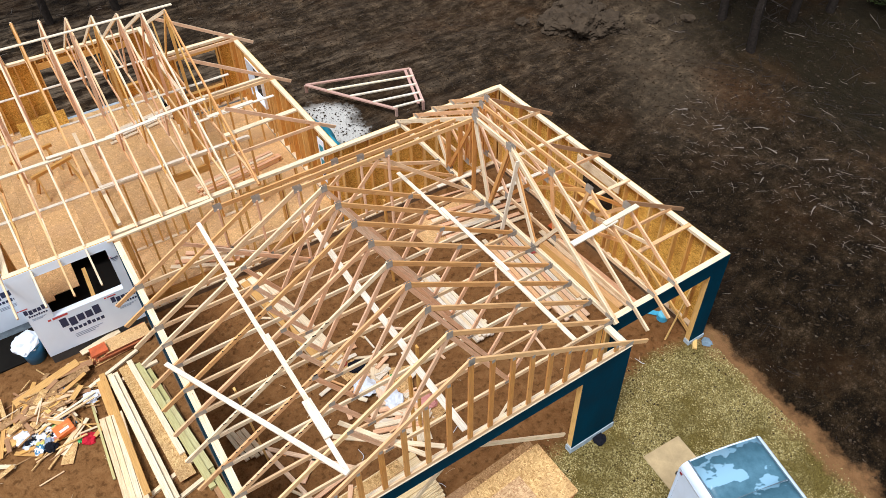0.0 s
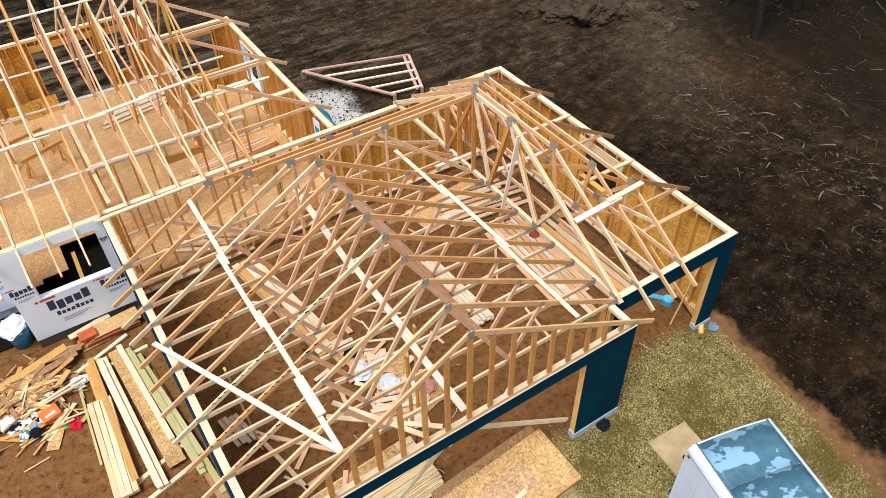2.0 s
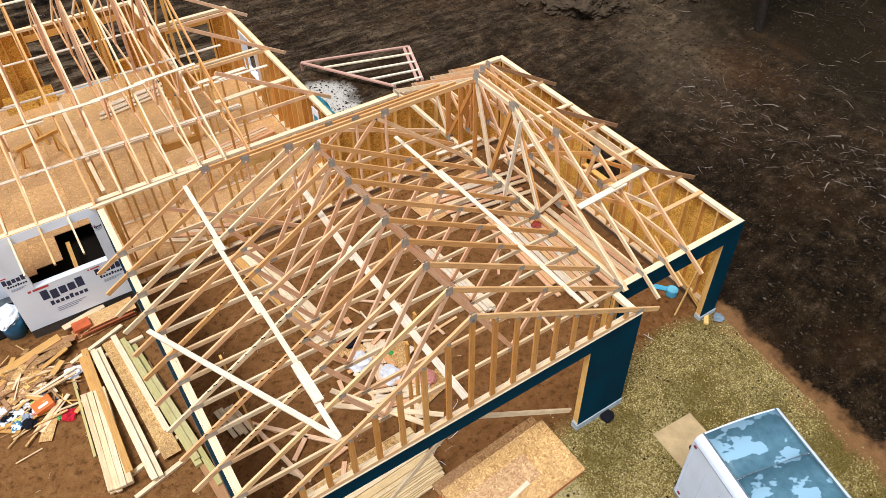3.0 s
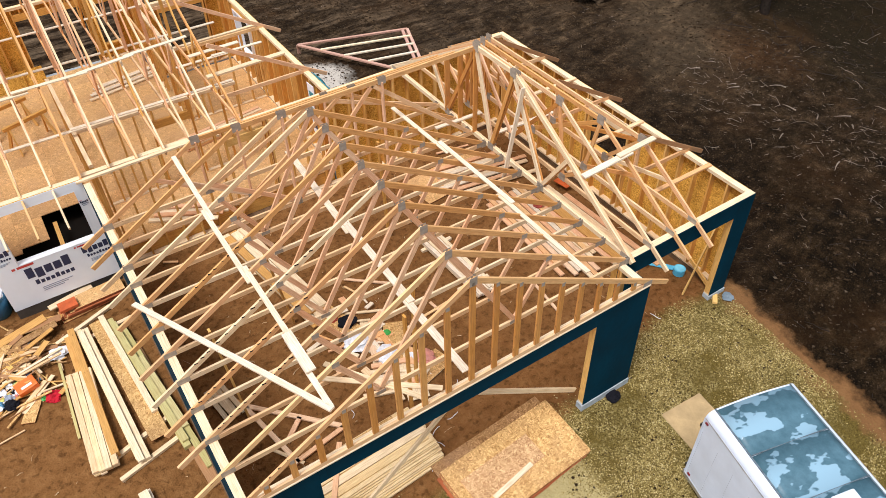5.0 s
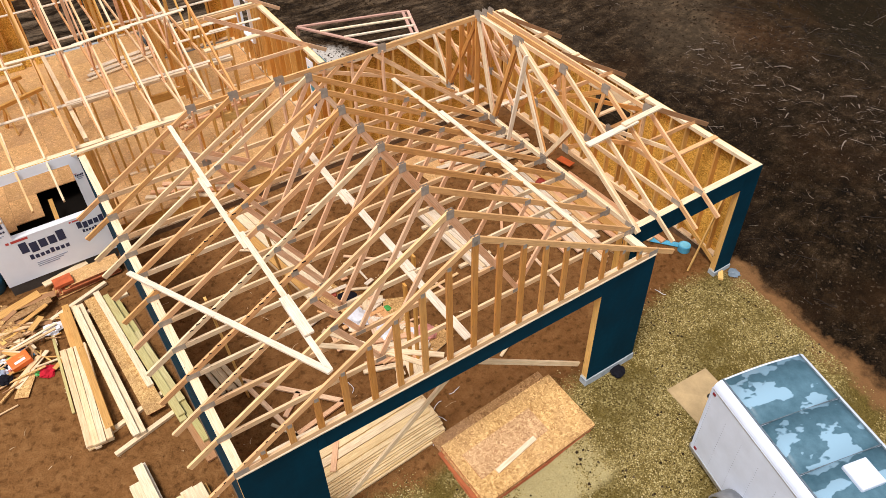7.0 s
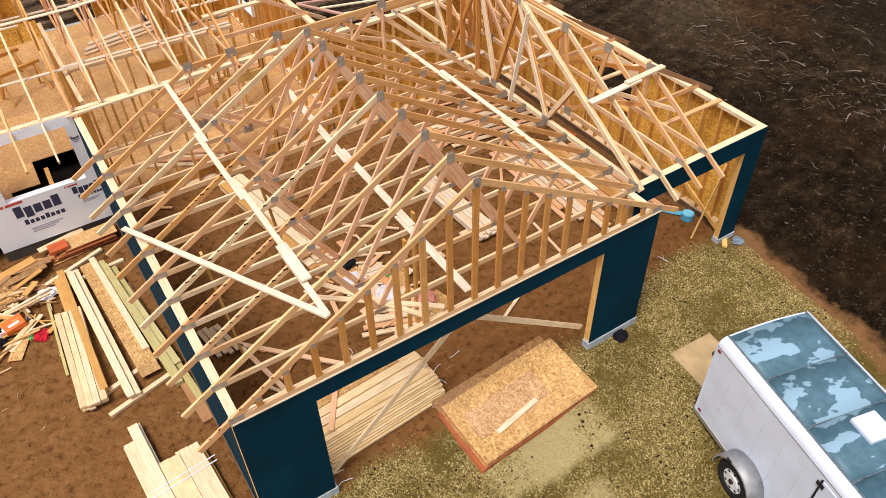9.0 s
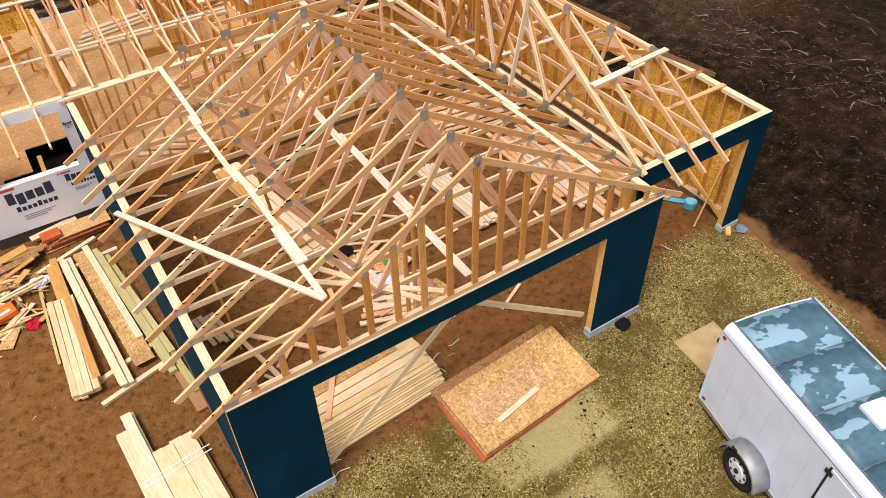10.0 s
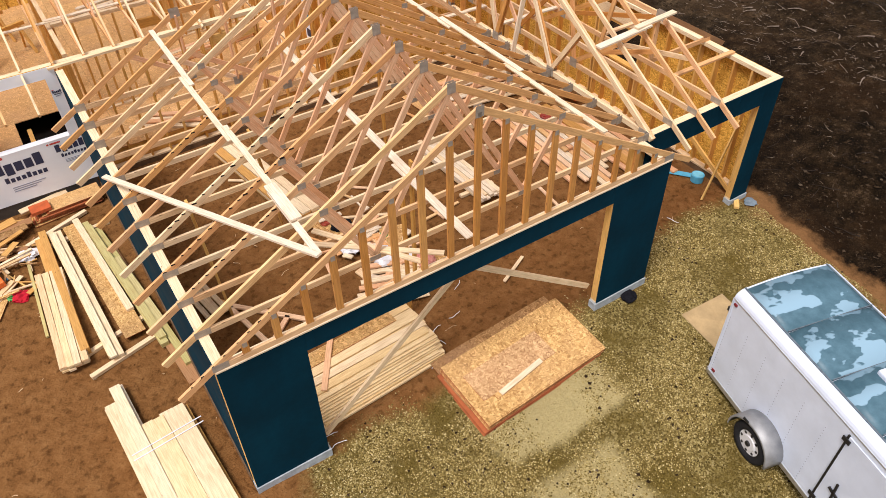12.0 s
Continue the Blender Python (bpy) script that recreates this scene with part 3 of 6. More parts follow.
side_return = framed_wall("wall_return", "short return wall beside the bay", (W, 0.141), (W, YS - 0.001), 0.12, H, TEAL)

# house wing walls
h_right = framed_wall("wall_house_side", "house side wall, strand board between studs", (XH, YB + 0.005), (XH, 15.74), FLOOR, H + 0.03, OSB_WALL, [(4.75, 5.75, 1.3, 2.45)])
h_back1 = framed_wall("wall_house_rear", "rear house wall with window opening", (XH - 0.141, 15.74), (3.45, 15.74), FLOOR, H + 0.03, OSB_WALL, [(0.5, 1.75, 1.2, 2.4)])
h_jog = framed_wall("wall_house_jog", "jogged rear house wall of strand board", (3.45, 15.745), (3.45, 17.8), FLOOR, H + 0.03, OSB_WALL)
h_back2 = framed_wall("wall_house_rear_far", "rear house wall with wide window openings", (3.305, 17.8), (-7, 17.8), FLOOR, H + 0.03, OSB_WALL,
                      [(1.25, 3.05, FLOOR, 2.3), (0.42, 0.95, 1.0, 2.25), (5.0, 7.0, 1.1, 2.35)])
h_bump = framed_wall("wall_house_front", "front house wall wrapped in white sheeting with window opening", (-2.2, 8.35), (-0.005, 8.35), 0.46, H + 0.1, OSB_WALL, [(0.48, 2.0, 1.33, 2.56)])
h_front2 = framed_wall("wall_house_front_far", "recessed front house wall in white sheeting", (-7, 9.75), (-2.06, 9.75), 0.46, H + 0.03, OSB_WALL)
h_cheek = framed_wall("wall_house_cheek", "short cheek wall in white sheeting", (-2.2, 9.745), (-2.2, 8.495), 0.46, H + 0.1, OSB_WALL)

# house wrap on the front of the house, with its printed marks as plain bars
for a, b, c, d in ((0, 0.48, 0.24, 2.77), (2.0, 2.2, 0.24, 2.77), (0.48, 2.0, 0.24, 1.33), (0.48, 2.0, 2.56, 2.77)):
    skin(h_bump, WRAP, a, b, c, d, 0.008, "house_wrap_sheet", "white house wrap")
skin(h_front2, WRAP, 0, 4.9, 0.25, 2.7, 0.008, "house_wrap_sheet", "white house wrap")
skin(h_cheek, WRAP, 0, 1.26, 0.3, 2.77, 0.008, "house_wrap_sheet", "white house wrap")
block(h_bump, "window_wrap_flap", 0.465, 0.48, -0.01, 0.15, 1.33, 2.56, WRAP)
block(h_bump, "window_wrap_flap", 2.0, 2.015, -0.01, 0.15, 1.33, 2.56, WRAP)
block(h_bump, "window_wrap_flap", 0.48, 2.0, -0.01, 0.15, 1.315, 1.332, WRAP)
block(h_bump, "window_wrap_flap", 0.48, 2.0, -0.01, 0.15, 2.56, 2.575, WRAP)


def wrap_marks(wall, u, w, s):
    """One printed mark: a heavy word of bars, a lighter word below it, small lines of print and a red tag."""
    bar = lambda a, b, c, d, m=NAVY: block(wall, "print_bar", u + a * s, u + b * s, -0.012, -0.009, w + c * s, w + d * s, m)
    for k in range(5):
        bar(0.112 * k, 0.112 * k + 0.092, -0.03 if k == 1 else 0.0, 0.165 if k in (0, 4) else 0.125)
    for k in range(8):
        bar(0.06 + 0.062 * k, 0.105 + 0.062 * k, -0.13, -0.055 if k in (0, 4) else -0.075)
    for k in range(3):
        bar(0.1, 0.48 - 0.06 * k, -0.215 - 0.028 * k, -0.203 - 0.028 * k, GREYINK)
    bar(-0.12, -0.08, 0.2, 0.235, REDINK), bar(-0.06, 0.14, 0.2, 0.235, REDINK)


wrap_marks(h_bump, 0.52, 0.93, 1.6)
wrap_marks(h_bump, 0.0, 1.66, 0.8)
wrap_marks(h_bump, 1.66, 1.05, 0.98)
wrap_marks(h_bump, 2.02, 2.25, 0.28)
wrap_marks(h_front2, 4.1, 1.2, 1.3)
wrap_marks(h_front2, 3.0, 1.9, 1.2)
wrap_marks(h_front2, 1.6, 1.2, 1.3)

# house subfloor of strand board sheets on a rim, with an open stairwell
floor = thing("floor", "raised subfloor of weathered strand board sheets", "floor", "", "structure")
for ix in range(-6, 5):
    for iy in range(8):
        x0, y0 = ix * 1.22 - 0.45, 8.69 + iy * 1.14
        x1, y1 = min(x0 + 1.216, XH - 0.15), min(y0 + 1.136, 17.66)
        if x0 > 3.3 and y0 > 15.6:
            continue
        if y1 > 15.6 and x1 > 3.3:
            x1 = 3.3
        if -1.75 < (x0 + x1) / 2 < -0.02 and y0 < 10.3:
            continue
        if ix == 0 and y0 < 10.3:
            x0 = 0.0
        if x1 < -1.6 and y0 < 9.7:
            continue
        if x1 - x0 > 0.1:
            block(floor, "floor_sheet", x0, x1, y0, y1, FLOOR - 0.02, FLOOR - 0.002, OSB_FLOOR)
for y in np.arange(8.9, 17.6, 0.9):
    member(floor, "joist", (0.05 if y < 10.9 else -7, y, FLOOR - 0.15), (5.45 if y < 15.6 else 3.2, y, FLOOR - 0.15), 0.04, 0.24, STUD)
member(floor, "rim_board", (0.02, 8.72, 0.295), (XH - 0.16, 8.72, 0.295), 0.04, 0.365, STUD, "pale rim board")
block(floor, "floor_sheet", -1.67, -1.07, 10.0, 10.96, FLOOR - 0.02, FLOOR - 0.002, OSB_FLOOR)
member(floor, "stair_post", (-0.88, 9.3, FLOOR - 0.1), (-0.85, 10.6, FLOOR - 0.05), 0.09, 0.04, STUD)
block(floor, "foundation", -7.0, -2.25, 9.77, 9.9, -0.15, 0.45, CONCRETE)
block(floor, "foundation", -2.19, -0.03, 8.36, 8.5, -0.15, 0.3, FOOTING)
block(floor, "foundation", XH - 0.13, XH - 0.01, 8.7, 15.7, -0.15, FLOOR - 0.004, CONCRETE)
block(floor, "foundation", -7.0, 3.4, 17.66, 17.79, -0.15, FLOOR - 0.004, CONCRETE)
block(floor, "foundation", 3.46, XH - 0.15, 15.6, 15.73, -0.15, FLOOR - 0.004, CONCRETE)
# soil under the floor, coloured as dark as the unlit hole
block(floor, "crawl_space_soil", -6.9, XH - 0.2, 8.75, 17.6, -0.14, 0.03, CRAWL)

for a, b, c, d in ((4.70, 4.75, 1.25, 2.5), (5.75, 5.8, 1.25, 2.5), (4.75, 5.75, 1.25, 1.3), (4.75, 5.75, 2.45, 2.5)):
    block(h_right, "window_wrap_flap", a, b, -0.02, 0.15, c, d, WRAP, "white wrap folded round the window opening")
block(right, "window_header_board", 3.0, 4.5, 0.128, 0.15, 2.2, 2.48, PALE, "pale board over the window opening")
hang = thing("wrap_strip", "white and blue wrap strip hanging inside the house wall", "sheeting", at=pose(5.47, 9.15, 0, 0, 0, 4))
block(hang, "strip", -0.01, 0.0, 0.0, 0.32, 1.2, 2.6, WRAP)
for z in (1.35, 1.75, 2.2):
    block(hang, "print_bar", -0.014, -0.011, 0.05, 0.26, z, z + 0.2, TEAL_LIGHT if z > 1.5 else NAVY)

# partitions inside the house
framed_wall("wall_partition", "open stud partition in the house", (4.0, 10.45), (0.35, 10.45), FLOOR, H - 0.01, None, [(1.2, 2.1, FLOOR, 2.1)], 0.406, 0.1)
framed_wall("wall_partition_cross", "open stud partition in the house", (0.35, 8.9), (0.35, 13.1), FLOOR, H - 0.01, None, [(1.8, 2.7, FLOOR, 2.1)], 0.406, 0.1)
framed_wall("wall_partition_rear", "open stud partition in the house", (5.5, 12.9), (3.3, 12.9), FLOOR, H - 0.01, None, (), 0.406, 0.1)
framed_wall("wall_partition_deep", "open stud partition in the house", (3.3, 12.9), (3.3, 15.6), FLOOR, H - 0.01, None, [(0.9, 1.8, FLOOR, 2.1)], 0.406, 0.1)

# ---------------------------------------------------------------- trusses
PT = 0.038
PD = 0.089


def plate_at(tr, x, z, w=0.16, h=0.13, side=1):
    """Toothed steel connector plates on both faces of a truss in its local XZ plane."""
    for s in (-1, 1):
        block(tr, "connector_plate", x - w / 2, x + w / 2, s * (PT / 2 + 0.0015) - 0.001, s * (PT / 2 + 0.0015) + 0.001, z - h / 2, z + h / 2, STEEL)


def chord(tr, name, a, b, mat=FRAMING, depth=PD):
    return member(tr, name, (a[0], 0, a[1]), (b[0], 0, b[1]), PT - (0.004 if name == "web" else 0.0), depth, mat)


def truss(label, span, flat=None, tails=(0.45, 0.0), webs=True, pitch=PITCH, group="roof trusses", apex=None, mat=FRAMING, name="roof_truss"):
    """A truss in its local XZ plane, wall lines at x = 0 and span, z = 0 on the plates. flat: height of a level top, if any."""
    tr = thing(name, label, "roof truss", group)
    h = 0.055                      # from the top edge to the chord's centre line
    z0 = HEEL - h
    mid = apex[0] if apex else span / 2
    pl = (apex[1] - HEEL) / mid if apex else pitch
    pr = (apex[1] - HEEL) / (span - mid) if apex else pitch
    zl = lambda x: z0 + pl * x
    zr = lambda x: z0 + pr * (span - x)
    wood = mat if mat is not FRAMING else PINK
    chord(tr, "bottom_chord", (0, PD / 2), (span, PD / 2), CREAM if mat is FRAMING else mat)
    if flat is None:
        top = (mid, zl(mid))
        chord(tr, "top_chord", (-tails[0], zl(-tails[0])), top, mat)
        chord(tr, "top_chord", (span + tails[1], zr(span + tails[1])), top, SHADED_FRAMING if mat is FRAMING else mat)
        plate_at(tr, mid, top[1] - 0.02, 0.12, 0.15)
        if webs:
            a, b = span / 3, span * 2 / 3
            ql, qr = (mid * 0.5, zl(mid * 0.5)), (span - (span - mid) * 0.5, zr(span - (span - mid) * 0.5))
            for p, q in (((a, PD), top), ((b, PD), top), ((a, PD), ql), ((b, PD), qr)):
                chord(tr, "web", p, (q[0], q[1] - 0.04), wood, 0.08)
            for x, z in (ql, qr):
                plate_at(tr, x, z - 0.01, 0.11, 0.09)
            for x in (a, b):
                plate_at(tr, x, 0.05, 0.16, 0.07)
    else:
        fl = flat - h
        x0, x1 = (fl - z0) / pl, span - (fl - z0) / pr
        chord(tr, "top_chord", (-tails[0], zl(-tails[0])), (x0, fl), mat)
        chord(tr, "top_chord", (span + tails[1], zr(span + tails[1])), (x1, fl), mat)
        chord(tr, "flat_chord", (x0, fl), (x1, fl), mat)
        j1, j2, j3 = span * 0.30, span * 0.503, span * 0.705
        q0, q1 = x0 * 0.52, span - (span - x1) * 0.52
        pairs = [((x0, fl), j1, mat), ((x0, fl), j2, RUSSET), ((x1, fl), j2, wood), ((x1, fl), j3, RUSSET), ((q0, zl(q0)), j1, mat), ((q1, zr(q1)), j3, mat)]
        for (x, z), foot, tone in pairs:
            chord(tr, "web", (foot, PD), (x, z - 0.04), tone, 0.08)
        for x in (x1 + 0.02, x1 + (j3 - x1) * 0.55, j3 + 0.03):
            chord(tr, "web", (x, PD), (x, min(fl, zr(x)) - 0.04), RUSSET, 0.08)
        for x, z in ((x0, fl), (x1, fl), (j1, 0.07), (j2, 0.07), (j3, 0.07)):
            plate_at(tr, x, z, 0.18, 0.17)
    for x in (0.08, span - 0.08):
        plate_at(tr, x, 0.06, 0.2, 0.1)
    return tr


ALONG_X = lambda x, y, z=H: Matrix.Translation((x, y, z))
ALONG_Y = lambda x, y, z=H: Matrix.Translation((x, y, z)) @ Matrix.Rotation(radians(90), 4, "Z")

# front gable truss with upright studs
gable = truss("gable end truss with upright studs over the front wall", W, None, (0.45, 0.45), False)
gable.matrix_basis = ALONG_X(0, 0.022)
for k in range(1, 18):
    x = k * W / 18
    top = HEEL - 0.1 + PITCH * min(x, W - x)
    if top > 0.2:
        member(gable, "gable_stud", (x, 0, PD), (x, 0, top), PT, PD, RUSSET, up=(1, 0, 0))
        plate_at(gable, x, top - 0.02, 0.06, 0.07)

# common trusses, hung on the girder at their far heel
common = truss("pale fir roof truss on the garage walls", W + 0.02, None, (0.45, -0.05))
common.matrix_basis = ALONG_X(0, 0.62)
for k in range(2, 9):
    c = copy_thing(common, ALONG_X(rnd.uniform(-0.01, 0.01), 0.01 + 0.605 * k) @ Matrix.Rotation(radians(rnd.uniform(-0.4, 0.4)), 4, "X"))



def bark_edges(runs):
    """Dark ragged bits of bark along the upper edges of some rafters."""
    r = random.Random(80)
    bm = bmesh.new()
    for y, x0, x1 in runs:
        x = x0
        while x < x1:
            ln = r.uniform(0.03, 0.07)
            z = H + HEEL + PITCH * x
            bm_box(bm, x, x + ln, y - 0.0185, y - r.uniform(0.010, 0.016), z - 0.004, z + 0.0 + PITCH * ln * 0.5)
            x += ln + r.uniform(0.04, 0.12)
    tagged(part("bark_edges", bm, BARK), "ragged dark bark along the rafter edges", "bark", "", "stuff")


bark_edges(((0.022, -0.3, 0.8), (1.22, 0.2, 1.7), (1.825, 0.0, 2.0), (2.43, 0.3, 2.4), (3.64, 0.0, 1.6)))

XG = 7.40           # girder truss line


def hip_truss(y):
    """A step-down hip truss with a level top, rising from the side wall and running to the girder."""
    tr = thing("hip_truss", "flat-topped step-down hip truss", "roof truss", "hip trusses", at=ALONG_X(0, y))
    run = YB - 0.05 - y
    z0 = HEEL - 0.055
    fl = z0 + PITCH * run
    chord(tr, "bottom_chord", (0, PD / 2), (XG - 0.03, PD / 2), CREAM)
    chord(tr, "top_chord", (-0.45, z0 - PITCH * 0.45), (run, fl))
    chord(tr, "flat_chord", (run, fl), (XG - 0.03, fl), SHADED_FRAMING)
    mid = (run + XG - 0.1) / 2
    for x in (run, mid):
        chord(tr, "web", (x, PD), (x, fl - 0.04), PINK, 0.08)
    for foot in (run + 0.05, XG - 0.12):
        chord(tr, "web", (mid - 0.2, fl - 0.04), (foot, PD), FRAMING, 0.08)
    chord(tr, "web", (run * 0.55, z0 + PITCH * run * 0.55), (run, PD), PINK, 0.08)
    for x, z in ((run, fl), (run, 0.06), (0.08, 0.06), (mid, fl)):
        plate_at(tr, x, z, 0.17, 0.15)
    return tr


for y in (5.33, 5.98, 6.62):
    hip_truss(y)

# girder across the bay and step-down hip trusses beyond it
span_b = YB - YS - 0.04
for k, x in enumerate((XG - 0.02, XG + 0.022)):
    g = truss("doubled girder truss carrying the others", span_b, 2.10 - 0.02 * k, (0.1, 0.1), True, mat=PALE if k == 0 else FRAMING, group="girder trusses", name="girder_truss")
    g.matrix_basis = ALONG_Y(x, YS + 0.02)
for k, x in enumerate((7.92, 8.48, 9.04)):
    tr = truss("flat-topped step-down hip truss over the bay", span_b, HEEL + PITCH * (XR - 0.05 - x), (0.45, 0.1), True, group="hip trusses", name="hip_truss")
    tr.matrix_basis = ALONG_Y(x, YS + 0.02)

# steel hangers where the trusses meet the girder
for k in range(1, 12):
    y = 0.01 + 0.605 * k
    hg = thing("joist_hanger", "galvanised steel joist hanger on the girder", "bracket", "joist hangers", at=Matrix.Translation((XG - 0.05, y, H)))
    block(hg, "hanger_strap", -0.10, 0.0, -0.028, -0.021, -0.01, 0.13, STEEL)
    block(hg, "hanger_strap", -0.10, 0.0, 0.021, 0.028, -0.01, 0.13, STEEL)
    block(hg, "hanger_seat", -0.10, 0.0, -0.028, 0.028, -0.018, -0.011, STEEL)


def jack(x_top, y, x_tail, label, wall_x, back=None):
    """A jack rafter across a side wall with its tail, and its level tie below."""
    tr = thing("jack_truss", label, "roof truss", "jack trusses")
    zt = lambda x: H + HEEL - 0.055 + PITCH * (wall_x - x)
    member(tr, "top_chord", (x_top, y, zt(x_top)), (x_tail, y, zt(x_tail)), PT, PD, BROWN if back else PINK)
    member(tr, "bottom_chord", (x_top, y, H + PD / 2), (wall_x - 0.02, y, H + PD / 2), PT, PD, FRAMING)
    if back:
        member(tr, "web", (x_top + 0.03, y, H + PD), (x_top + 0.03, y, zt(x_top + 0.03) - 0.05), PT, PD, FRAMING, up=(1, 0, 0))


for y in (6.97, 4.72, 2.32):
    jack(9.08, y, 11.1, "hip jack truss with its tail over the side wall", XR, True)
for y in (15.25, 12.5, 9.75):
    jack(3.42, y, 6.1, "hip jack truss with its tail over the house wall", XH)
# blocking between the last hip truss and the side wall
for y in (1.72, 3.6, 5.8):
    b = thing("tie_board", "level tie board between hip truss and wall plate", "board", "tie boards")
    member(b, "board", (9.06, y, H + 0.03), (XR - 0.05, y, H + 0.03), PD, PT, FRAMING)

# house trusses, steeper towards the far end
for k in range(-9, 7):
    x = 0.02 + 0.565 * k
    hz = (5.72 - 0.19 * x if x > 0 else 5.72) - H
    f = 8.05 if x < -0.1 else YB - 0.05
    tr = thing("house_truss", "pale roof truss over the house", "roof truss", "house trusses", at=ALONG_Y(x, 0))
    ya, yb, ym = YB - 0.3, 17.7, 13.2
    s1 = (hz - 0.05) / (ym - ya)
    s2 = (hz - 0.05) / (yb - ym)
    lean = rnd.uniform(-0.02, 0.02)
    top = (ym, hz)
    fr = 0.75 if x < -0.1 else 0.05
    pb = 17.7 if x < 3.3 else 15.7
    chord(tr, "top_chord", (ya - fr, 0.05 - s1 * fr), top, PALE if k % 2 else FRAMING, 0.089)
    chord(tr, "top_chord", (pb + 0.3, hz - s2 * (pb + 0.3 - ym)), top, PALE, 0.089)
    chord(tr, "bottom_chord", (ya, PD / 2 + 0.03), (pb, PD / 2 + 0.03), FRAMING)
    for p, q in (((11.4, PD), top), ((15.1, PD), top), ((11.4, PD), (10.8, 0.05 + s1 * (10.8 - ya))), ((15.1, PD), (15.4, hz - s2 * (15.4 - ym))), ((9.9, PD), (10.8, 0.05 + s1 * (10.8 - ya))), ((13.2, PD), top)):
        chord(tr, "web", p, q, PINK if k % 3 else STUD, 0.08)
    plate_at(tr, ym, hz - 0.05, 0.14, 0.16)


# ---------------------------------------------------------------- strapping and braces
def board(p0, p1, w=0.09, t=0.02, mat=WHITE, label="fresh white strapping board nailed across the trusses", name="strapping_board", up=(0, 0, 1), group="strapping boards"):
    ob = member(None, name, p0, p1, w, t, mat, up=up)
    return tagged(ob, label, "board", group)


def run_of(points, w, mat=WHITE, t=0.02):
    """Overlapping boards end to end."""
    for i, (a, b) in enumerate(zip(points, points[1:])):
        a, b = Vector(a), Vector(b)
        d = (b - a).normalized() * 0.18
        s = Vector((0.05 * (i % 2), 0, 0.022 * (i % 2)))
        board(a - d + s, b + d + s, w, t, mat)


sl = lambda x: H + HEEL + PITCH * x + 0.012
run_of([(1.5, 0.28, sl(1.5)), (1.5, 1.3, sl(1.5)), (1.5, 3.0, sl(1.5)), (1.5, 4.7, sl(1.5)), (1.52, 6.45, sl(1.52))], 0.085)
board((1.53, 0.75, sl(1.53) + 0.03), (1.53, 1.55, sl(1.53) + 0.03), 0.15, 0.03)
run_of([(5.92, 0.35, sl(W - 5.92)), (5.9, 2.3, sl(W - 5.9)), (5.82, 4.1, sl(W - 5.82)), (5.72, 5.55, sl(W - 5.72))], 0.085)
run_of([(3.66, 0.36, H + PD + 0.012), (3.66, 2.0, H + PD + 0.012), (3.68, 4.1, H + PD + 0.012), (3.8, 6.7, H + PD + 0.012)], 0.13)
board((-0.09, 4.38, sl(-0.09) + 0.02), (1.49, 0.06, sl(1.49) + 0.03), 0.088, 0.03, WHITE, "long fresh diagonal brace across the truss slope", "diagonal_brace", group="braces")
for a, b in (((1.96, 1.5, H + PD + 0.012), (2.89, 0.12, H + PD + 0.012)), ((1.75, 1.3, H + PD + 0.034), (3.2, 0.12, H + PD + 0.012))):
    board(a, b, 0.085, 0.02, PALE, "pale diagonal tie nailed on the bottom chords", "tie_board", group="tie boards")
# level braces over the bay
board((7.38, 1.97, 3.66), (8.5, 1.96, 3.74), 0.13, 0.03)
board((8.2, 1.98, 3.755), (9.1, 2.0, 3.79), 0.11, 0.03)
board((7.33, 3.7, 4.60), (6.93, 3.70, 2.45), 0.09, 0.03, WHITE, "fresh diagonal brace from girder to bottom chord", "diagonal_brace", up=(0, 1, 0), group="braces")
board((6.75, 5.82, H + 0.11), (7.9, 5.76, H + 0.12), 0.09, 0.03)
board((7.7, 4.94, H + 0.12), (9.18, 4.87, H + 0.12), 0.09, 0.03)
# house strapping
zs = lambda y: H + 0.05 + (5.6 - H) / 4.81 * (y - (YB - 0.3)) + 0.08
board((-5.0, 10.15, zs(10.15)), (-0.2, 10.2, zs(10.2)), 0.1)
board((-0.5, 10.24, zs(10.24) + 0.03), (1.0, 10.24, zs(10.24) + 0.03), 0.1)
board((0.8, 10.28, zs(10.28)), (2.0, 10.35, zs(10.35)), 0.1)
board((1.8, 10.4, zs(10.4) - 0.04), (3.2, 10.45, zs(10.45) - 0.04), 0.1)
board((3.1, 10.3, 3.62), (4.3, 10.4, 3.58), 0.12)
for y, z, x0, x1 in ((13.25, H + 0.14, -6, 4.6), (10.15, H + 0.14, -3, 3.9), (11.5, H + 0.14, 3.0, 5.2), (15.4, H + 0.14, -6, 3.2), (12.65, 5.42, -5, 3.5)):
    board((x0, y, z), ((x0 + x1) / 2 + 0.2, y, z), 0.09)
    board(((x0 + x1) / 2 - 0.2, y + 0.03, z + 0.022), (x1, y, z + 0.022), 0.09)
board((3.3, 9.95, 3.2), (5.2, 10.0, 3.2), 0.14, 0.04, PALE)
board((-0.1, 8.35, H + 0.06), (2.3, 8.3, H + 0.14), 0.09, 0.04, PALE, "loose pale board by the back wall")
# braces of the garage opening
for a, b in (((1.16, 0.2, 0.2), (3.6, 0.2, 2.34)), ((6.1, 0.2, 0.42), (3.6, 0.2, 2.28))):
    board(a, b, 0.04, 0.089, PALE, "raking pale brace in the garage opening", "raking_brace", group="braces", up=(0, 0, 1))
board((10.40, 0.70, 0.06), (10.47, 2.5, 0.95), 0.04, 0.089, STUD, "raking brace inside the bay wall", "raking_brace", group="braces")
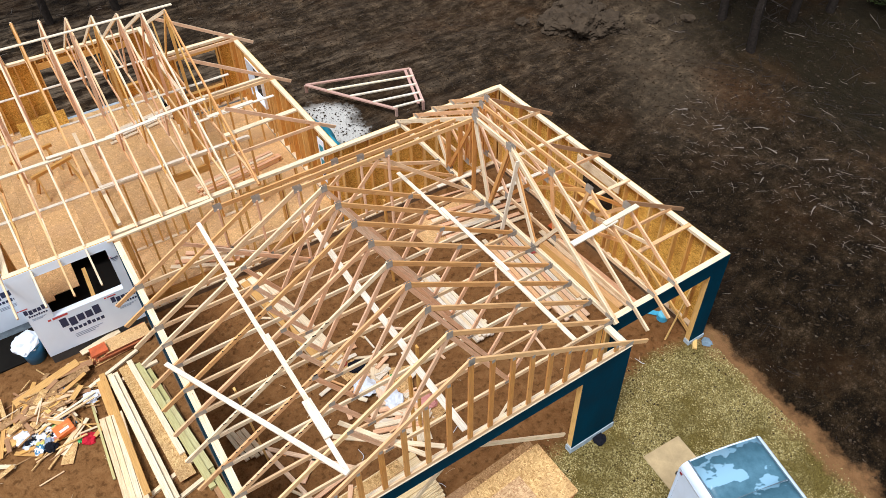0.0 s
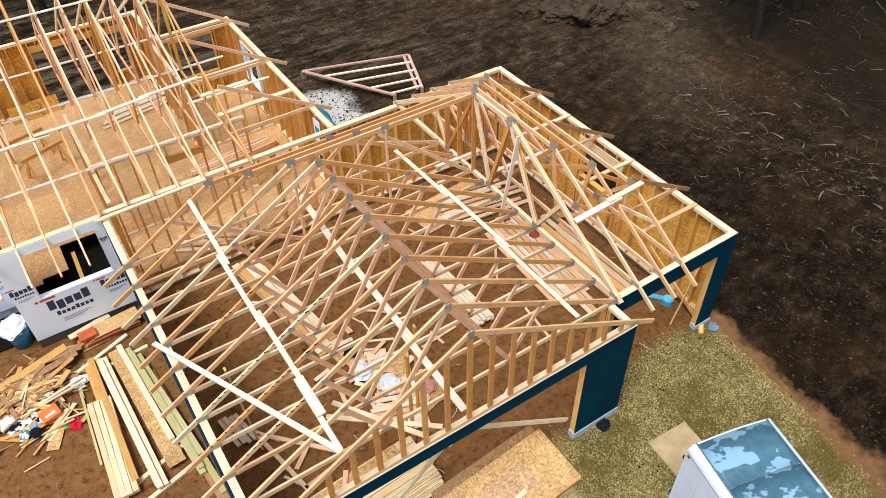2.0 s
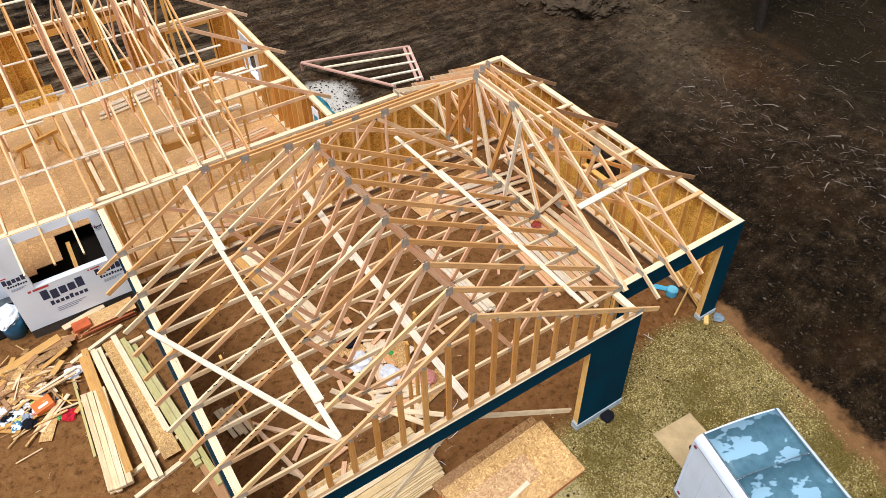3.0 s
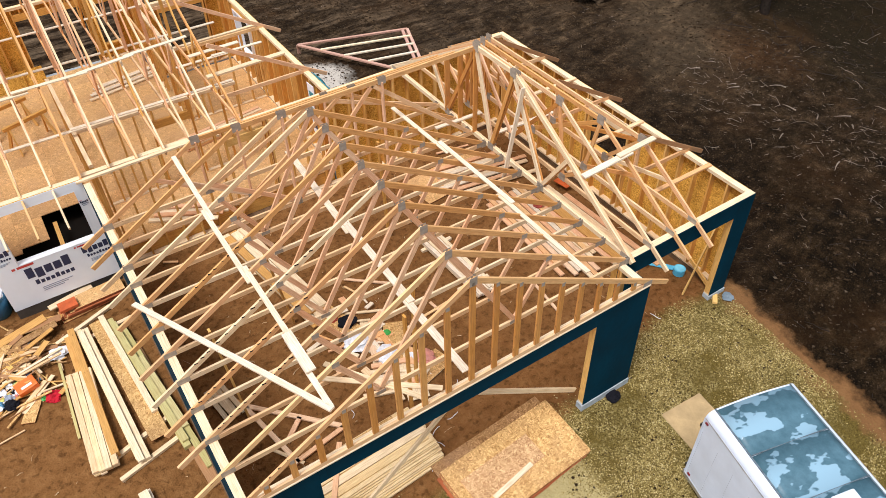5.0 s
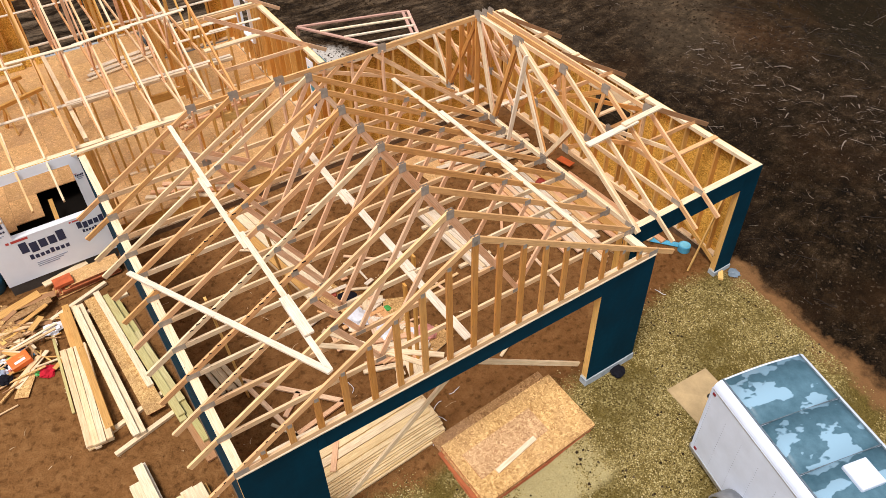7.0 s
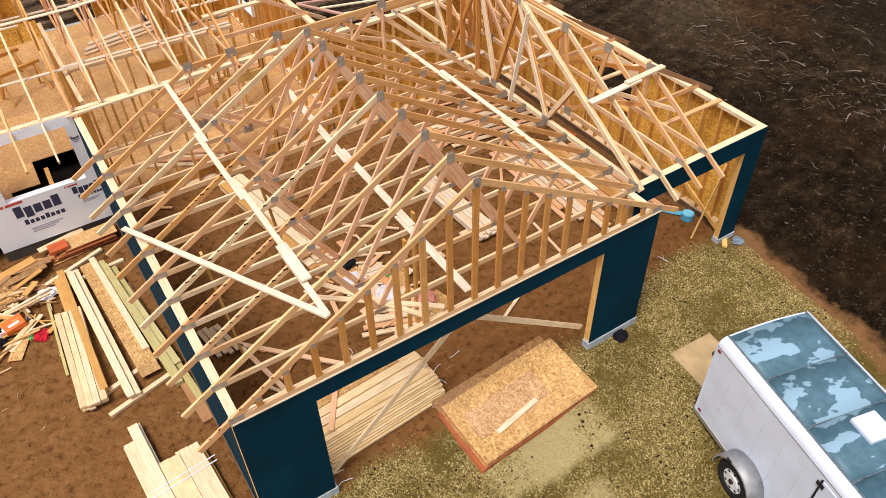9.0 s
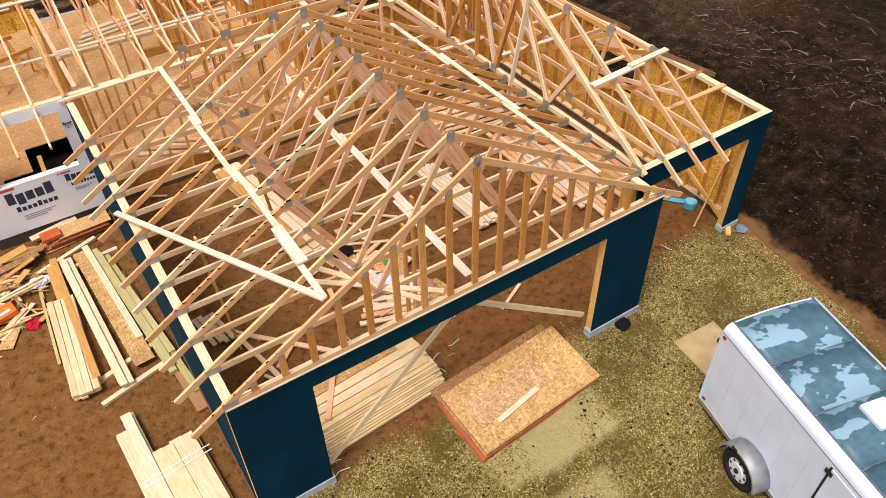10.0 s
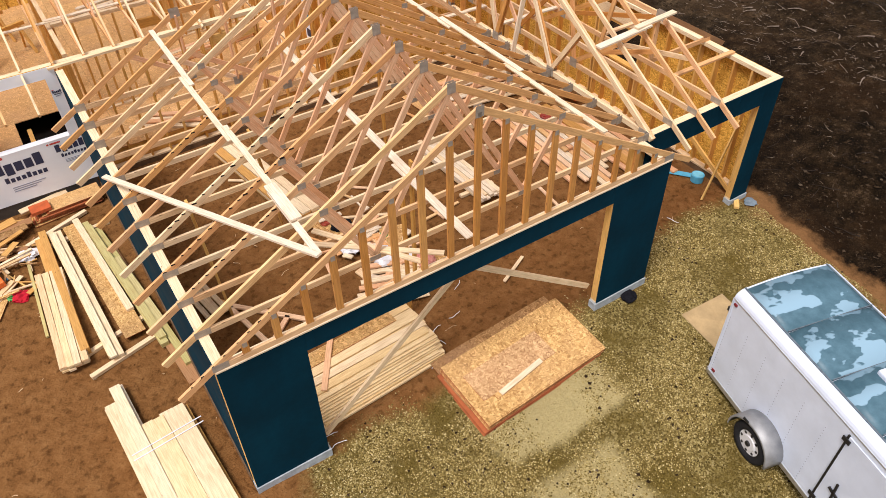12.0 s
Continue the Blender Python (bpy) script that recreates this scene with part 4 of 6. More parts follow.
board((9.85, 1.0, 0.03), (10.5, 1.1, 1.6), 0.03, 0.05, STUD, "thin raking brace inside the bay wall", "raking_brace", group="braces")
board((10.42, 0.62, 0.03), (10.22, 0.44, 0.03), 0.1, 0.05, STUD, "short block at the brace foot", "block", group="blocks")
for a, b in (((2.6, 5.0, 0.02), (2.2, 4.4, 2.7)), ((0.9, 3.2, 0.02), (0.75, 3.2, 2.7)), ((3.9, 2.2, 0.02), (3.95, 2.2, 2.7)), ((5.6, 6.2, 0.02), (5.55, 6.2, 2.7)), ((3.5, 1.72, 0.0), (3.5, 1.72, 2.68))):
    board(a, b, 0.04, 0.089, STUD, "upright prop under the trusses", "prop", group="props", up=(0, 1, 0))


# ---------------------------------------------------------------- things on the ground
def sheet_mesh(lx, ly, t, top, side):
    key = ("sheet", round(lx, 3), round(ly, 3), round(t, 3), top.name, side.name)
    if key not in CACHE:
        me = box_mesh(lx, ly, t, top).copy()
        me.materials.append(side)
        for p in me.polygons:
            p.material_index = 0 if abs(p.normal.z) > 0.5 else 1
        CACHE[key] = me
    return CACHE[key]


def sheet(parent, x, y, z, lx, ly, t, turn=0.0, top=OSB_NEW, side=OSB_EDGE, name="sheet", label=""):
    ob = new(name, sheet_mesh(lx, ly, t, top, side))
    ob.matrix_basis = pose(x, y, z, 0, 0, turn)
    return under(ob, parent, label) if parent else ob


def lumber_stack(label, at, turn, rows, group="lumber stacks"):
    """A stack of boards along local X. rows: (length, y, z, width, thickness, material, start)."""
    st = thing("lumber_stack", label, "lumber", group, at=pose(at[0], at[1], at[2], 0, 0, turn))
    for ln, y, z, w, t, mat, s in rows:
        j = rnd.uniform(-0.012, 0.012)
        member(st, "board", (s, y - j, z), (s + ln, y + j, z), w, t, mat)
    return st


def bag(name, label, category, mat, x, y, z, r, flat=0.6, seed=1, amp=0.35, parent=None):
    """A crumpled soft thing."""
    bm = bmesh.new()
    bmesh.ops.create_icosphere(bm, subdivisions=3, radius=r)
    for v in bm.verts:
        d = 1 + amp * noise.fractal(v.co.normalized() * 1.6 + Vector((seed, seed * 2.3, 0)), 0.8, 2.0, 4)
        v.co *= d
        v.co.z *= flat
        v.co.z = max(v.co.z, -r * flat * 0.45)
    lo = min(v.co.z for v in bm.verts)
    bmesh.ops.translate(bm, vec=(0, 0, -lo), verts=bm.verts)
    ob = part(name, bm, mat)
    ob.location = (x, y, z)
    if parent:
        return under(ob, parent)
    return tagged(ob, label, category)


# sheets on the gravel before the opening
PILE = pose(4.45, -0.20, -0.135, 8.0, 0, 3.6)
pile = thing("osb_stack", "stack of new strand board sheets with red edges", "board stack", at=PILE)
for k in range(15):
    low = k < 6
    sheet(pile, rnd.uniform(-0.010, 0.010) + (-0.07 if low else 0), rnd.uniform(-0.010, 0.010) - (0.02 if low else 0), 0.010 + 0.0155 * k, 2.45, 1.2, 0.0135, rnd.uniform(-0.35, 0.35), top=OSB_NEW if k > 5 else OSB_EDGE)
off = sheet(None, 0, 0, 0, 1.5, 0.52, 0.010, 0, name="offcut_sheet", top=OSB_RED)
off.matrix_basis = PILE @ pose(-0.28, 0.03, 0.241, 0, 0, 1.0)
tagged(off, "reddish strand board offcut on top of the sheet stack", "board")
off = sheet(None, 0, 0, 0, 0.42, 0.10, 0.010, 0, name="offcut_sheet", top=OSB_NEW)
off.matrix_basis = PILE @ pose(-0.62, -0.27, 0.2405, 0, 0, 3)
tagged(off, "narrow strand board strip on top of the sheet stack", "board")
tip = member(None, "loose_board", (0, 0, 0), (0.92, 0, 0), 0.085, 0.02, WHITE)
tip.matrix_basis = PILE @ pose(-0.74, -0.29, 0.262, 0, 0, 6)
tagged(tip, "short pale board lying on the sheets", "board")
low = sheet(None, 0, 0, 0, 2.44, 1.05, 0.012, 0, name="under_sheet", top=OSB_MUD)
low.matrix_basis = pose(4.40, 0.10, 0.012, 2.5, 0, 3.2)
tagged(low, "muddy strand board sheet lying on the dirt", "board")
pan = sheet(None, 0, 0, 0, 0.95, 0.85, 0.015, 0, name="plywood_panel", top=PLYWOOD, side=PLYWOOD)
pan.matrix_basis = pose(7.80, -1.33, height(7.8, -1.33) + 0.03, 4.5, 0, -3.0)
tagged(pan, "weathered plywood panel on the gravel beside the trailer", "board")

# boards in the garage opening
rows = []
for k in range(10):
    y0, n = 0.03 + 0.028 * k, 7 if k < 8 else 6
    for j in range(n):
        rows.append((rnd.uniform(2.18, 2.26), y0 + j * 0.142 + rnd.uniform(-0.006, 0.006), 0.02 + 0.039 * k, 0.138, 0.037, SUNNY, rnd.uniform(-0.06, 0.05)))
for j, (y, ln, st) in enumerate(((0.36, 2.15, 0.0), (0.52, 2.25, -0.05), (0.70, 2.2, 0.02))):
    rows.append((ln, y, 0.412, 0.142, 0.037, (SUNNY, PALE, SUNNY)[j], st))
lumber_stack("bundle of pale sawn boards in the garage opening", (1.20, 0.42, 0), 3.5, rows)
tagged(sheet(None, 2.15, 1.42, 0.401, 1.75, 0.26, 0.012, 4, name="offcut_sheet"), "strand board strip on the board bundle", "board")
tagged(member(None, "loose_board", (1.42, 0.72, 0.45), (1.98, 1.62, 0.44), 0.09, 0.025, PINK), "pink offcut lying across the board bundle", "board")

# long boards in front of the house corner
rows = [(4.2, -0.19, 0.06, 0.18, 0.1, PALE, 0.0), (4.6, 0.0, 0.07, 0.18, 0.12, WHITE, -0.30), (4.0, 0.23, 0.06, 0.2, 0.1, PALE, 0.62), (4.0, 0.44, 0.06, 0.2, 0.1, PALE, 0.58), (4.0, 0.65, 0.06, 0.2, 0.1, YELLOW, 0.66)]
for k in range(2):
    for j in range(6):
        rows.append((4.0, -0.19 + 0.165 * j, 0.14 + 0.045 * k, 0.162, 0.04, (SUNNY, PALE, PALE, SUNNY)[(j + k) % 4], (0.02 if j < 1 else -0.28 if j == 1 else 0.66) + rnd.uniform(0, 0.04)))
lumber_stack("stack of wide pale boards tied with white strap", (-1.15, 2.52, 0), -86.5, rows)
for q in (1.05, 1.15):
    tagged(member(None, "strap", (-1.3, 2.45 - q, 0.215), (-0.25, 2.55 - q, 0.215), 0.018, 0.004, PLASTIC), "thin white strap round the board stack", "strap", "straps")

# side yard stacks on sleepers
for a, b in (((-1.75, 3.72, 0.03), (-0.35, 4.15, 0.03)), ((-1.45, 3.32, 0.03), (-0.30, 3.62, 0.03)), ((-1.7, 6.9, 0.03), (-0.2, 7.05, 0.03)), ((-1.7, 7.15, 0.04), (-0.5, 7.62, 0.04))):
    tagged(member(None, "sleeper", a, b, 0.089, 0.06, PALE), "pale sleeper board on the dirt under the stacks", "board", "sleepers")
rows = []
for j in range(4):
    for k in range(3):
        rows.append((2.45, 0.0 + 0.115 * j, 0.09 + 0.041 * k, 0.105, 0.038, (SUNNY, PALE, CREAM)[(j + k) % 3], rnd.uniform(0, 0.08)))
lumber_stack("stack of short sawn studs on sleepers", (-1.66, 6.1, 0), -92.5, rows)
rows = [(3.45, 0.0, 0.13, 0.13, 0.14, YELLOW, 0.0), (3.4, -0.12, 0.09, 0.1, 0.06, YELLOW, 0.1)]
lumber_stack("long golden laminated beam on sleepers", (-1.37, 7.25, 0), -90.0, rows)
rows = [(3.7, 0.0, 0.10, 0.115, 0.07, SUNNY, 0.0), (3.75, 0.12, 0.10, 0.115, 0.07, PALE, 0.03), (3.7, 0.02, 0.16, 0.115, 0.04, PALE, 0.1)]
lumber_stack("pale boards beside the golden beam", (-1.22, 7.2, 0), -87.5, rows)
ls = thing("osb_strip_stack", "strand board strips with pale boards on top", "lumber", at=pose(-0.72, 5.55, 0, 0, 0, -86))
for k in range(4):
    sheet(ls, 0.0 + 0.02 * k, 0, 0.075 + 0.013 * k, 3.5, 0.34, 0.012, rnd.uniform(-0.3, 0.3))
member(ls, "board", (-1.75, 0.1, 0.15), (1.25, 0.12, 0.15), 0.12, 0.05, PALE)
rows = [(3.9, 0.0, 0.09, 0.13, 0.09, GREEN, 0.0), (4.2, 0.14, 0.08, 0.12, 0.07, GREEN, 0.3), (3.6, 0.02, 0.16, 0.12, 0.045, GREEN, 0.2), (2.1, 0.13, 0.14, 0.13, 0.04, GREEN, 1.4)]
lumber_stack("green treated boards beside the wall", (-0.62, 7.15, 0), -84.5, rows)
rows = [(4.0, 0, 0.03, 0.2, 0.045, BROWN, 0)]
lumber_stack("wide wet brown plank by the wall", (-0.38, 6.3, 0), -86, rows)
rs = thing("osb_offcut_stack", "stack of strand board offcuts with red edges by the house wall", "board stack", at=pose(-0.8, 7.98, 0, 0, 0, 4))
for k in range(9):
    sheet(rs, rnd.uniform(-0.05, 0.05) + 0.02 * k, rnd.uniform(-0.04, 0.04), 0.02 + 0.022 * k, 1.36 - 0.04 * k, 0.42, 0.018, rnd.uniform(-3, 3), (OSB_NEW, OSB_EDGE)[k % 2] if k != 8 else OSB_FLOOR)
block(rs, "offcut_block", -0.62, -0.25, -0.18, 0.1, 0.222, 0.29, plain("red_orange_face", (0.56, 0.12, 0.04), 0.8), "red-orange offcut block")
sheet(rs, -0.32, 0.27, 0.17, 0.95, 0.16, 0.02, 8, PALE, PALE)
tagged(member(None, "loose_board", (-1.75, 7.05, 0.05), (-1.85, 4.6, 0.03), 0.05, 0.03, GREEN), "thin green batten lying on the dirt", "board")

# scrap heap
heap = thing("scrap_heap", "heap of wood offcuts and rubbish on the dirt", "debris")
for k in range(150):
    x, y = -2.65 + rnd.gauss(0, 0.55), 6.95 + rnd.gauss(0, 0.5)
    x = min(x, -1.75)
    a, ln = rnd.uniform(0, 180) if k % 3 else rnd.gauss(20, 15), rnd.uniform(0.2, 1.1)
    z = 0.03 + 0.17 * math.exp(-((x + 2.6) ** 2 + (y - 7.0) ** 2) * 1.6) * rnd.uniform(0.3, 1.2)
    ob = new("scrap", box_mesh(round(ln, 1), rnd.choice((0.025, 0.04, 0.09)), 0.02, rnd.choice((PALE, STUD, YELLOW, OSB_NEW, BROWN, BROWN, OSB_MUD, CREAM))))
    ob.matrix_basis = pose(x, y, z, rnd.uniform(-10, 10), rnd.uniform(-9, 9), a)
    under(ob, heap)
for k in range(16):
    sheet(heap, -2.75 + rnd.gauss(0, 0.5), 7.1 + rnd.gauss(0, 0.5), 0.04 + 0.011 * k, rnd.uniform(0.3, 0.8), rnd.uniform(0.08, 0.25), 0.012, rnd.gauss(20, 25), (BROWN, OSB_MUD, OSB_NEW, YELLOW)[k % 4], OSB_NEW, "scrap")
for x, y, ln, w, a, m in ((-2.45, 7.72, 1.5, 0.2, 14, YELLOW), (-2.2, 7.5, 1.3, 0.18, 9, OSB_MUD), (-2.75, 7.35, 1.2, 0.1, 30, BROWN), (-2.3, 7.2, 1.4, 0.09, 24, YELLOW), (-2.9, 7.0, 1.1, 0.14, 18, OSB_NEW), (-2.2, 6.72, 1.2, 0.05, 12, PALE), (-2.3, 6.62, 1.3, 0.05, 8, CREAM)):
    ob = new("scrap_board", box_mesh(ln, w, 0.025, m))
    ob.matrix_basis = pose(x, y, 0.17, 3, -2, a)
    under(ob, heap)
for k, (x, y, r, m) in enumerate(((-1.72, 6.85, 0.16, PLASTIC), (-2.2, 7.45, 0.1, PLASTIC), (-2.85, 6.35, 0.15, PLASTIC), (-3.2, 6.6, 0.16, PLASTIC), (-2.75, 6.05, 0.12, DARKCLOTH), (-2.55, 6.5, 0.1, LIME), (-2.95, 6.15, 0.11, BLUE), (-2.4, 6.75, 0.08, PLASTIC))):
    bag("rubbish_bag", "crumpled plastic rubbish on the scrap heap", "rubbish", m, x, y, 0.05, r, 0.4, k + 3, 0.6)
for k in range(44):
    bag("wrapper", "small crumpled wrapper on the scrap heap", "rubbish", (PLASTIC, DARKCLOTH, STRAW, PLASTIC, NAVY, PLASTIC, BLUE, DARKCLOTH, LEMON, GREYINK, PINKBAG)[k % 11], -2.85 + rnd.gauss(0, 0.30), 6.38 + rnd.gauss(0, 0.17), 0.08, rnd.uniform(0.035, 0.085), 0.45, k + 60, 0.8)
bx = thing("orange_case", "orange plastic tool case in the scrap heap", "case", at=pose(-2.40, 6.28, 0.1, 6, -5, 12))
bm = bmesh.new()
bm_box(bm, -0.19, 0.19, -0.14, 0.14, 0, 0.12, 0.02)
part("shell", bm, ORANGE, bx)
block(bx, "sticker", -0.1, 0.1, -0.08, -0.02, 0.12, 0.123, PLASTIC)
bag("red_rag", "crumpled red cloth on the dirt", "cloth", RED, -2.05, 5.86, 0.0, 0.15, 0.4, 11, 0.5)
bag("green_rag", "small green plastic wrapper on the dirt", "rubbish", LIME, -2.2, 5.92, 0.0, 0.07, 0.5, 12, 0.5)
tagged(sheet(None, -2.45, 5.75, 0.03, 0.6, 0.25, 0.012, 65, name="offcut_sheet"), "strand board offcut beside the heap", "board")

# bin by the house wall
bn = thing("rubbish_bin", "round blue rubbish bin with a white liner", "bin", at=pose(-2.5, 8.75, 0))
bm = bmesh.new()
bm_cyl(bm, (0, 0, 0), (0, 0, 0.55), 0.21, 0.26, 20)
bm_cyl(bm, (0, 0, 0.5), (0, 0, 0.56), 0.275, 0.275, 20)
part("barrel", bm, BLUE, bn, "", True)
bag("liner", "", "", PLASTIC, 0, 0, 0.5, 0.3, 0.45, 5, 0.5, bn)

# things inside the garage
rows = []
for k in range(4):
    for j in range(3):
        rows.append((3.6 - 0.1 * k, 0.0 + 0.2 * j, 0.06 + 0.042 * k, 0.18, 0.038, (YELLOW, PALE, PALE)[(j + k) % 3], rnd.uniform(0, 0.2)))
lumber_stack("stack of long golden planks on the garage floor", (2.35, 8.3, 0), -81, rows)
ms = thing("osb_strip_stack", "strand board strips beside the planks", "lumber", at=pose(3.1, 5.2, 0, 0, 0, -78))
for k in range(3):
    sheet(ms, 0.1 * k, 0.05 * k, 0.03 + 0.013 * k, 2.2, 0.35, 0.012, 2 * k)
rows = []
for k in range(3):
    for j in range(5):
        rows.append((2.35, 0.0 + 0.1 * j, 0.08 + 0.041 * k, 0.09, 0.038, WHITE if (j + k) % 3 else PALE, rnd.uniform(0, 0.1)))
lumber_stack("stack of fresh white studs on the garage floor", (6.08, 5.75, 0), -87, rows)
for y in (5.3, 3.8):
    tagged(member(None, "sleeper", (5.95, y, 0.03), (6.75, y, 0.03), 0.089, 0.06, PALE), "pale sleeper board under the stud stack", "board", "sleepers")
rows = []
for j in range(9):
    rows.append((rnd.uniform(2.6, 3.8), -0.5 + 0.13 * j, 0.04 + 0.03 * rnd.random(), 0.11, 0.038, (PINK, PALE, FRAMING)[j % 3], rnd.uniform(0, 0.8)))
for j in range(7):
    rows.append((rnd.uniform(2.0, 3.2), -0.4 + 0.14 * j, 0.1 + 0.03 * rnd.random(), 0.11, 0.038, (FRAMING, PINK, WHITE)[j % 3], rnd.uniform(0, 0.9)))
lumber_stack("loose heap of pink and pale boards in the bay", (8.7, 6.2, 0), -92, rows)
rows = [(3.6, 0.0, 0.06, 0.24, 0.04, PINK, 0), (3.2, 0.1, 0.11, 0.2, 0.04, YELLOW, 0.2), (3.0, 0.3, 0.06, 0.2, 0.04, FRAMING, 0.3), (3.4, 0.52, 0.06, 0.14, 0.04, PALE, 0.1), (3.1, 0.7, 0.05, 0.14, 0.04, PINK, 0.6), (2.6, 0.45, 0.11, 0.12, 0.04, CREAM, 0.8)]
lumber_stack("wide pink and golden planks by the bay wall", (9.25, 5.6, 0), -88, rows)
tagged(sheet(None, 10.14, 5.32, 0.14, 0.42, 0.2, 0.02, -80, OSB_ORANGE, OSB_ORANGE, "sheet_offcut"), "red-orange sheet offcut on the boards in the bay", "board")
bag("red_bag", "crumpled red bag among the boards", "bag", plain("red_plastic", (0.36, 0.04, 0.02), 0.5), 9.1, 5.0, 0.12, 0.13, 0.5, 21)
junk = thing("scrap_heap", "heap of offcuts and wrappers on the garage floor", "debris")
for k in range(60):
    x, y = 3.75 + rnd.gauss(0, 0.38), 3.3 + rnd.gauss(0, 0.75)
    ob = new("scrap", box_mesh(round(rnd.uniform(0.1, 0.6), 1), rnd.choice((0.04, 0.09, 0.14)), 0.025, rnd.choice((PALE, WHITE, PINK, FRAMING))))
    ob.matrix_basis = pose(x, y, 0.03 + rnd.uniform(0, 0.1), rnd.uniform(-8, 8), rnd.uniform(-8, 8), rnd.uniform(0, 180))
    under(ob, junk)
for k in range(5):
    sheet(junk, 3.9 + rnd.gauss(0, 0.3), 2.9 + rnd.gauss(0, 0.6), 0.02 + 0.012 * k, rnd.uniform(0.5, 1.2), rnd.uniform(0.25, 0.5), 0.012, rnd.uniform(0, 90), PALE if k % 2 else OSB_NEW, PALE, "scrap")
for k, (x, y, r, m) in enumerate(((3.4, 3.7, 0.26, PLASTIC), (3.75, 3.05, 0.24, PLASTIC), (3.5, 4.3, 0.18, DARKCLOTH), (4.35, 2.6, 0.2, PINKBAG), (4.05, 3.6, 0.08, LIME), (3.3, 4.55, 0.1, plain("red_tool", (0.36, 0.05, 0.02), 0.5)), (4.15, 2.75, 0.12, PLASTIC))):
    bag("rubbish_bag", "crumpled wrapper on the garage floor", "rubbish", m, x, y, 0.06, r, 0.5, k + 31)
lt = thing("loose_truss", "small pink truss lying on the garage floor", "roof truss", at=pose(0.91, 3.59, 0.05))
for a, b in (((0, 0), (1.4, -1.5)), ((0.02, -0.06), (0.36, -1.7)), ((0.78, -0.84), (0.36, -1.2)), ((1.38, -1.48), (0.34, -1.66))):
    member(lt, "chord", (*a, 0), (*b, 0), PD, PT, PINK)
rows = [(0.8, 0.1 * j, 0.04 + 0.04 * (j % 2), 0.09, 0.038, PALE, 0.04 * j) for j in range(4)]
lumber_stack("short boards against the side wall", (0.42, 4.28, 0), -80, rows)
rows = [(1.2, 0.12 * j, 0.04 + 0.04 * (j % 3), 0.1, 0.038, (PALE, PINK)[j % 2], 0.05 * j) for j in range(7)]
lumber_stack("short offcut boards near the opening", (2.9, 2.5, 0), -20, rows)
for k in range(14):
    tagged(member(None, "loose_board", (*(p := (rnd.uniform(0.6, 9.6), rnd.uniform(1.4, 8.2))), 0.03), (p[0] + rnd.uniform(-1, 1), p[1] + rnd.uniform(-1.2, 1.2), 0.035), 0.06, 0.025, rnd.choice((PINK, PALE, FRAMING))), "loose offcut board on the dirt floor", "board", "loose boards")

tagged(sheet(None, 8.1, 7.3, 0.02, 2.3, 1.1, 0.012, 6, name="floor_panel", top=OSB_FLOOR), "strand board sheet on the garage floor", "board")
rows = [(rnd.uniform(1.6, 2.6), 0.16 * j, 0.05 + 0.03 * (j % 3), 0.12, 0.03, (PALE, PINK, WHITE)[j % 3], rnd.uniform(0, 0.5)) for j in range(8)]
lumber_stack("loose pale boards at the back of the garage", (7.2, 6.6, 0), -8, rows)
# small things by the bay
tape = thing("blue_roll", "light blue plastic roll on the dirt", "roll", at=pose(10.28, 1.52, 0.0))
bm = bmesh.new()
bm_cyl(bm, (0, 0, 0), (0, 0, 0.15), 0.13, 0.13, 24)
part("roll", bm, SKYBLUE, tape)
bm = bmesh.new()
bm_cyl(bm, (0, 0, 0.15), (0, 0, 0.156), 0.105, 0.105, 20)
part("core", bm, plain("roll_face", (0.2, 0.62, 0.82), 0.4), tape)
tagged(sheet(None, 10.10, 1.93, 0.02, 0.14, 0.7, 0.01, 38, SKYBLUE, SKYBLUE, "plastic_strip"), "light blue plastic strip on the dirt", "plastic")
bag("plastic_scrap", "blue-grey plastic scrap at the wall foot", "rubbish", plain("grey_plastic_sheet", (0.16, 0.21, 0.25), 0.5), 10.6, 0.42, 0, 0.12, 0.35, 41)
bag("dark_jacket", "dark crumpled cloth on the gravel", "cloth", DARKCLOTH, 6.83, -0.10, -0.04, 0.14, 0.5, 43)


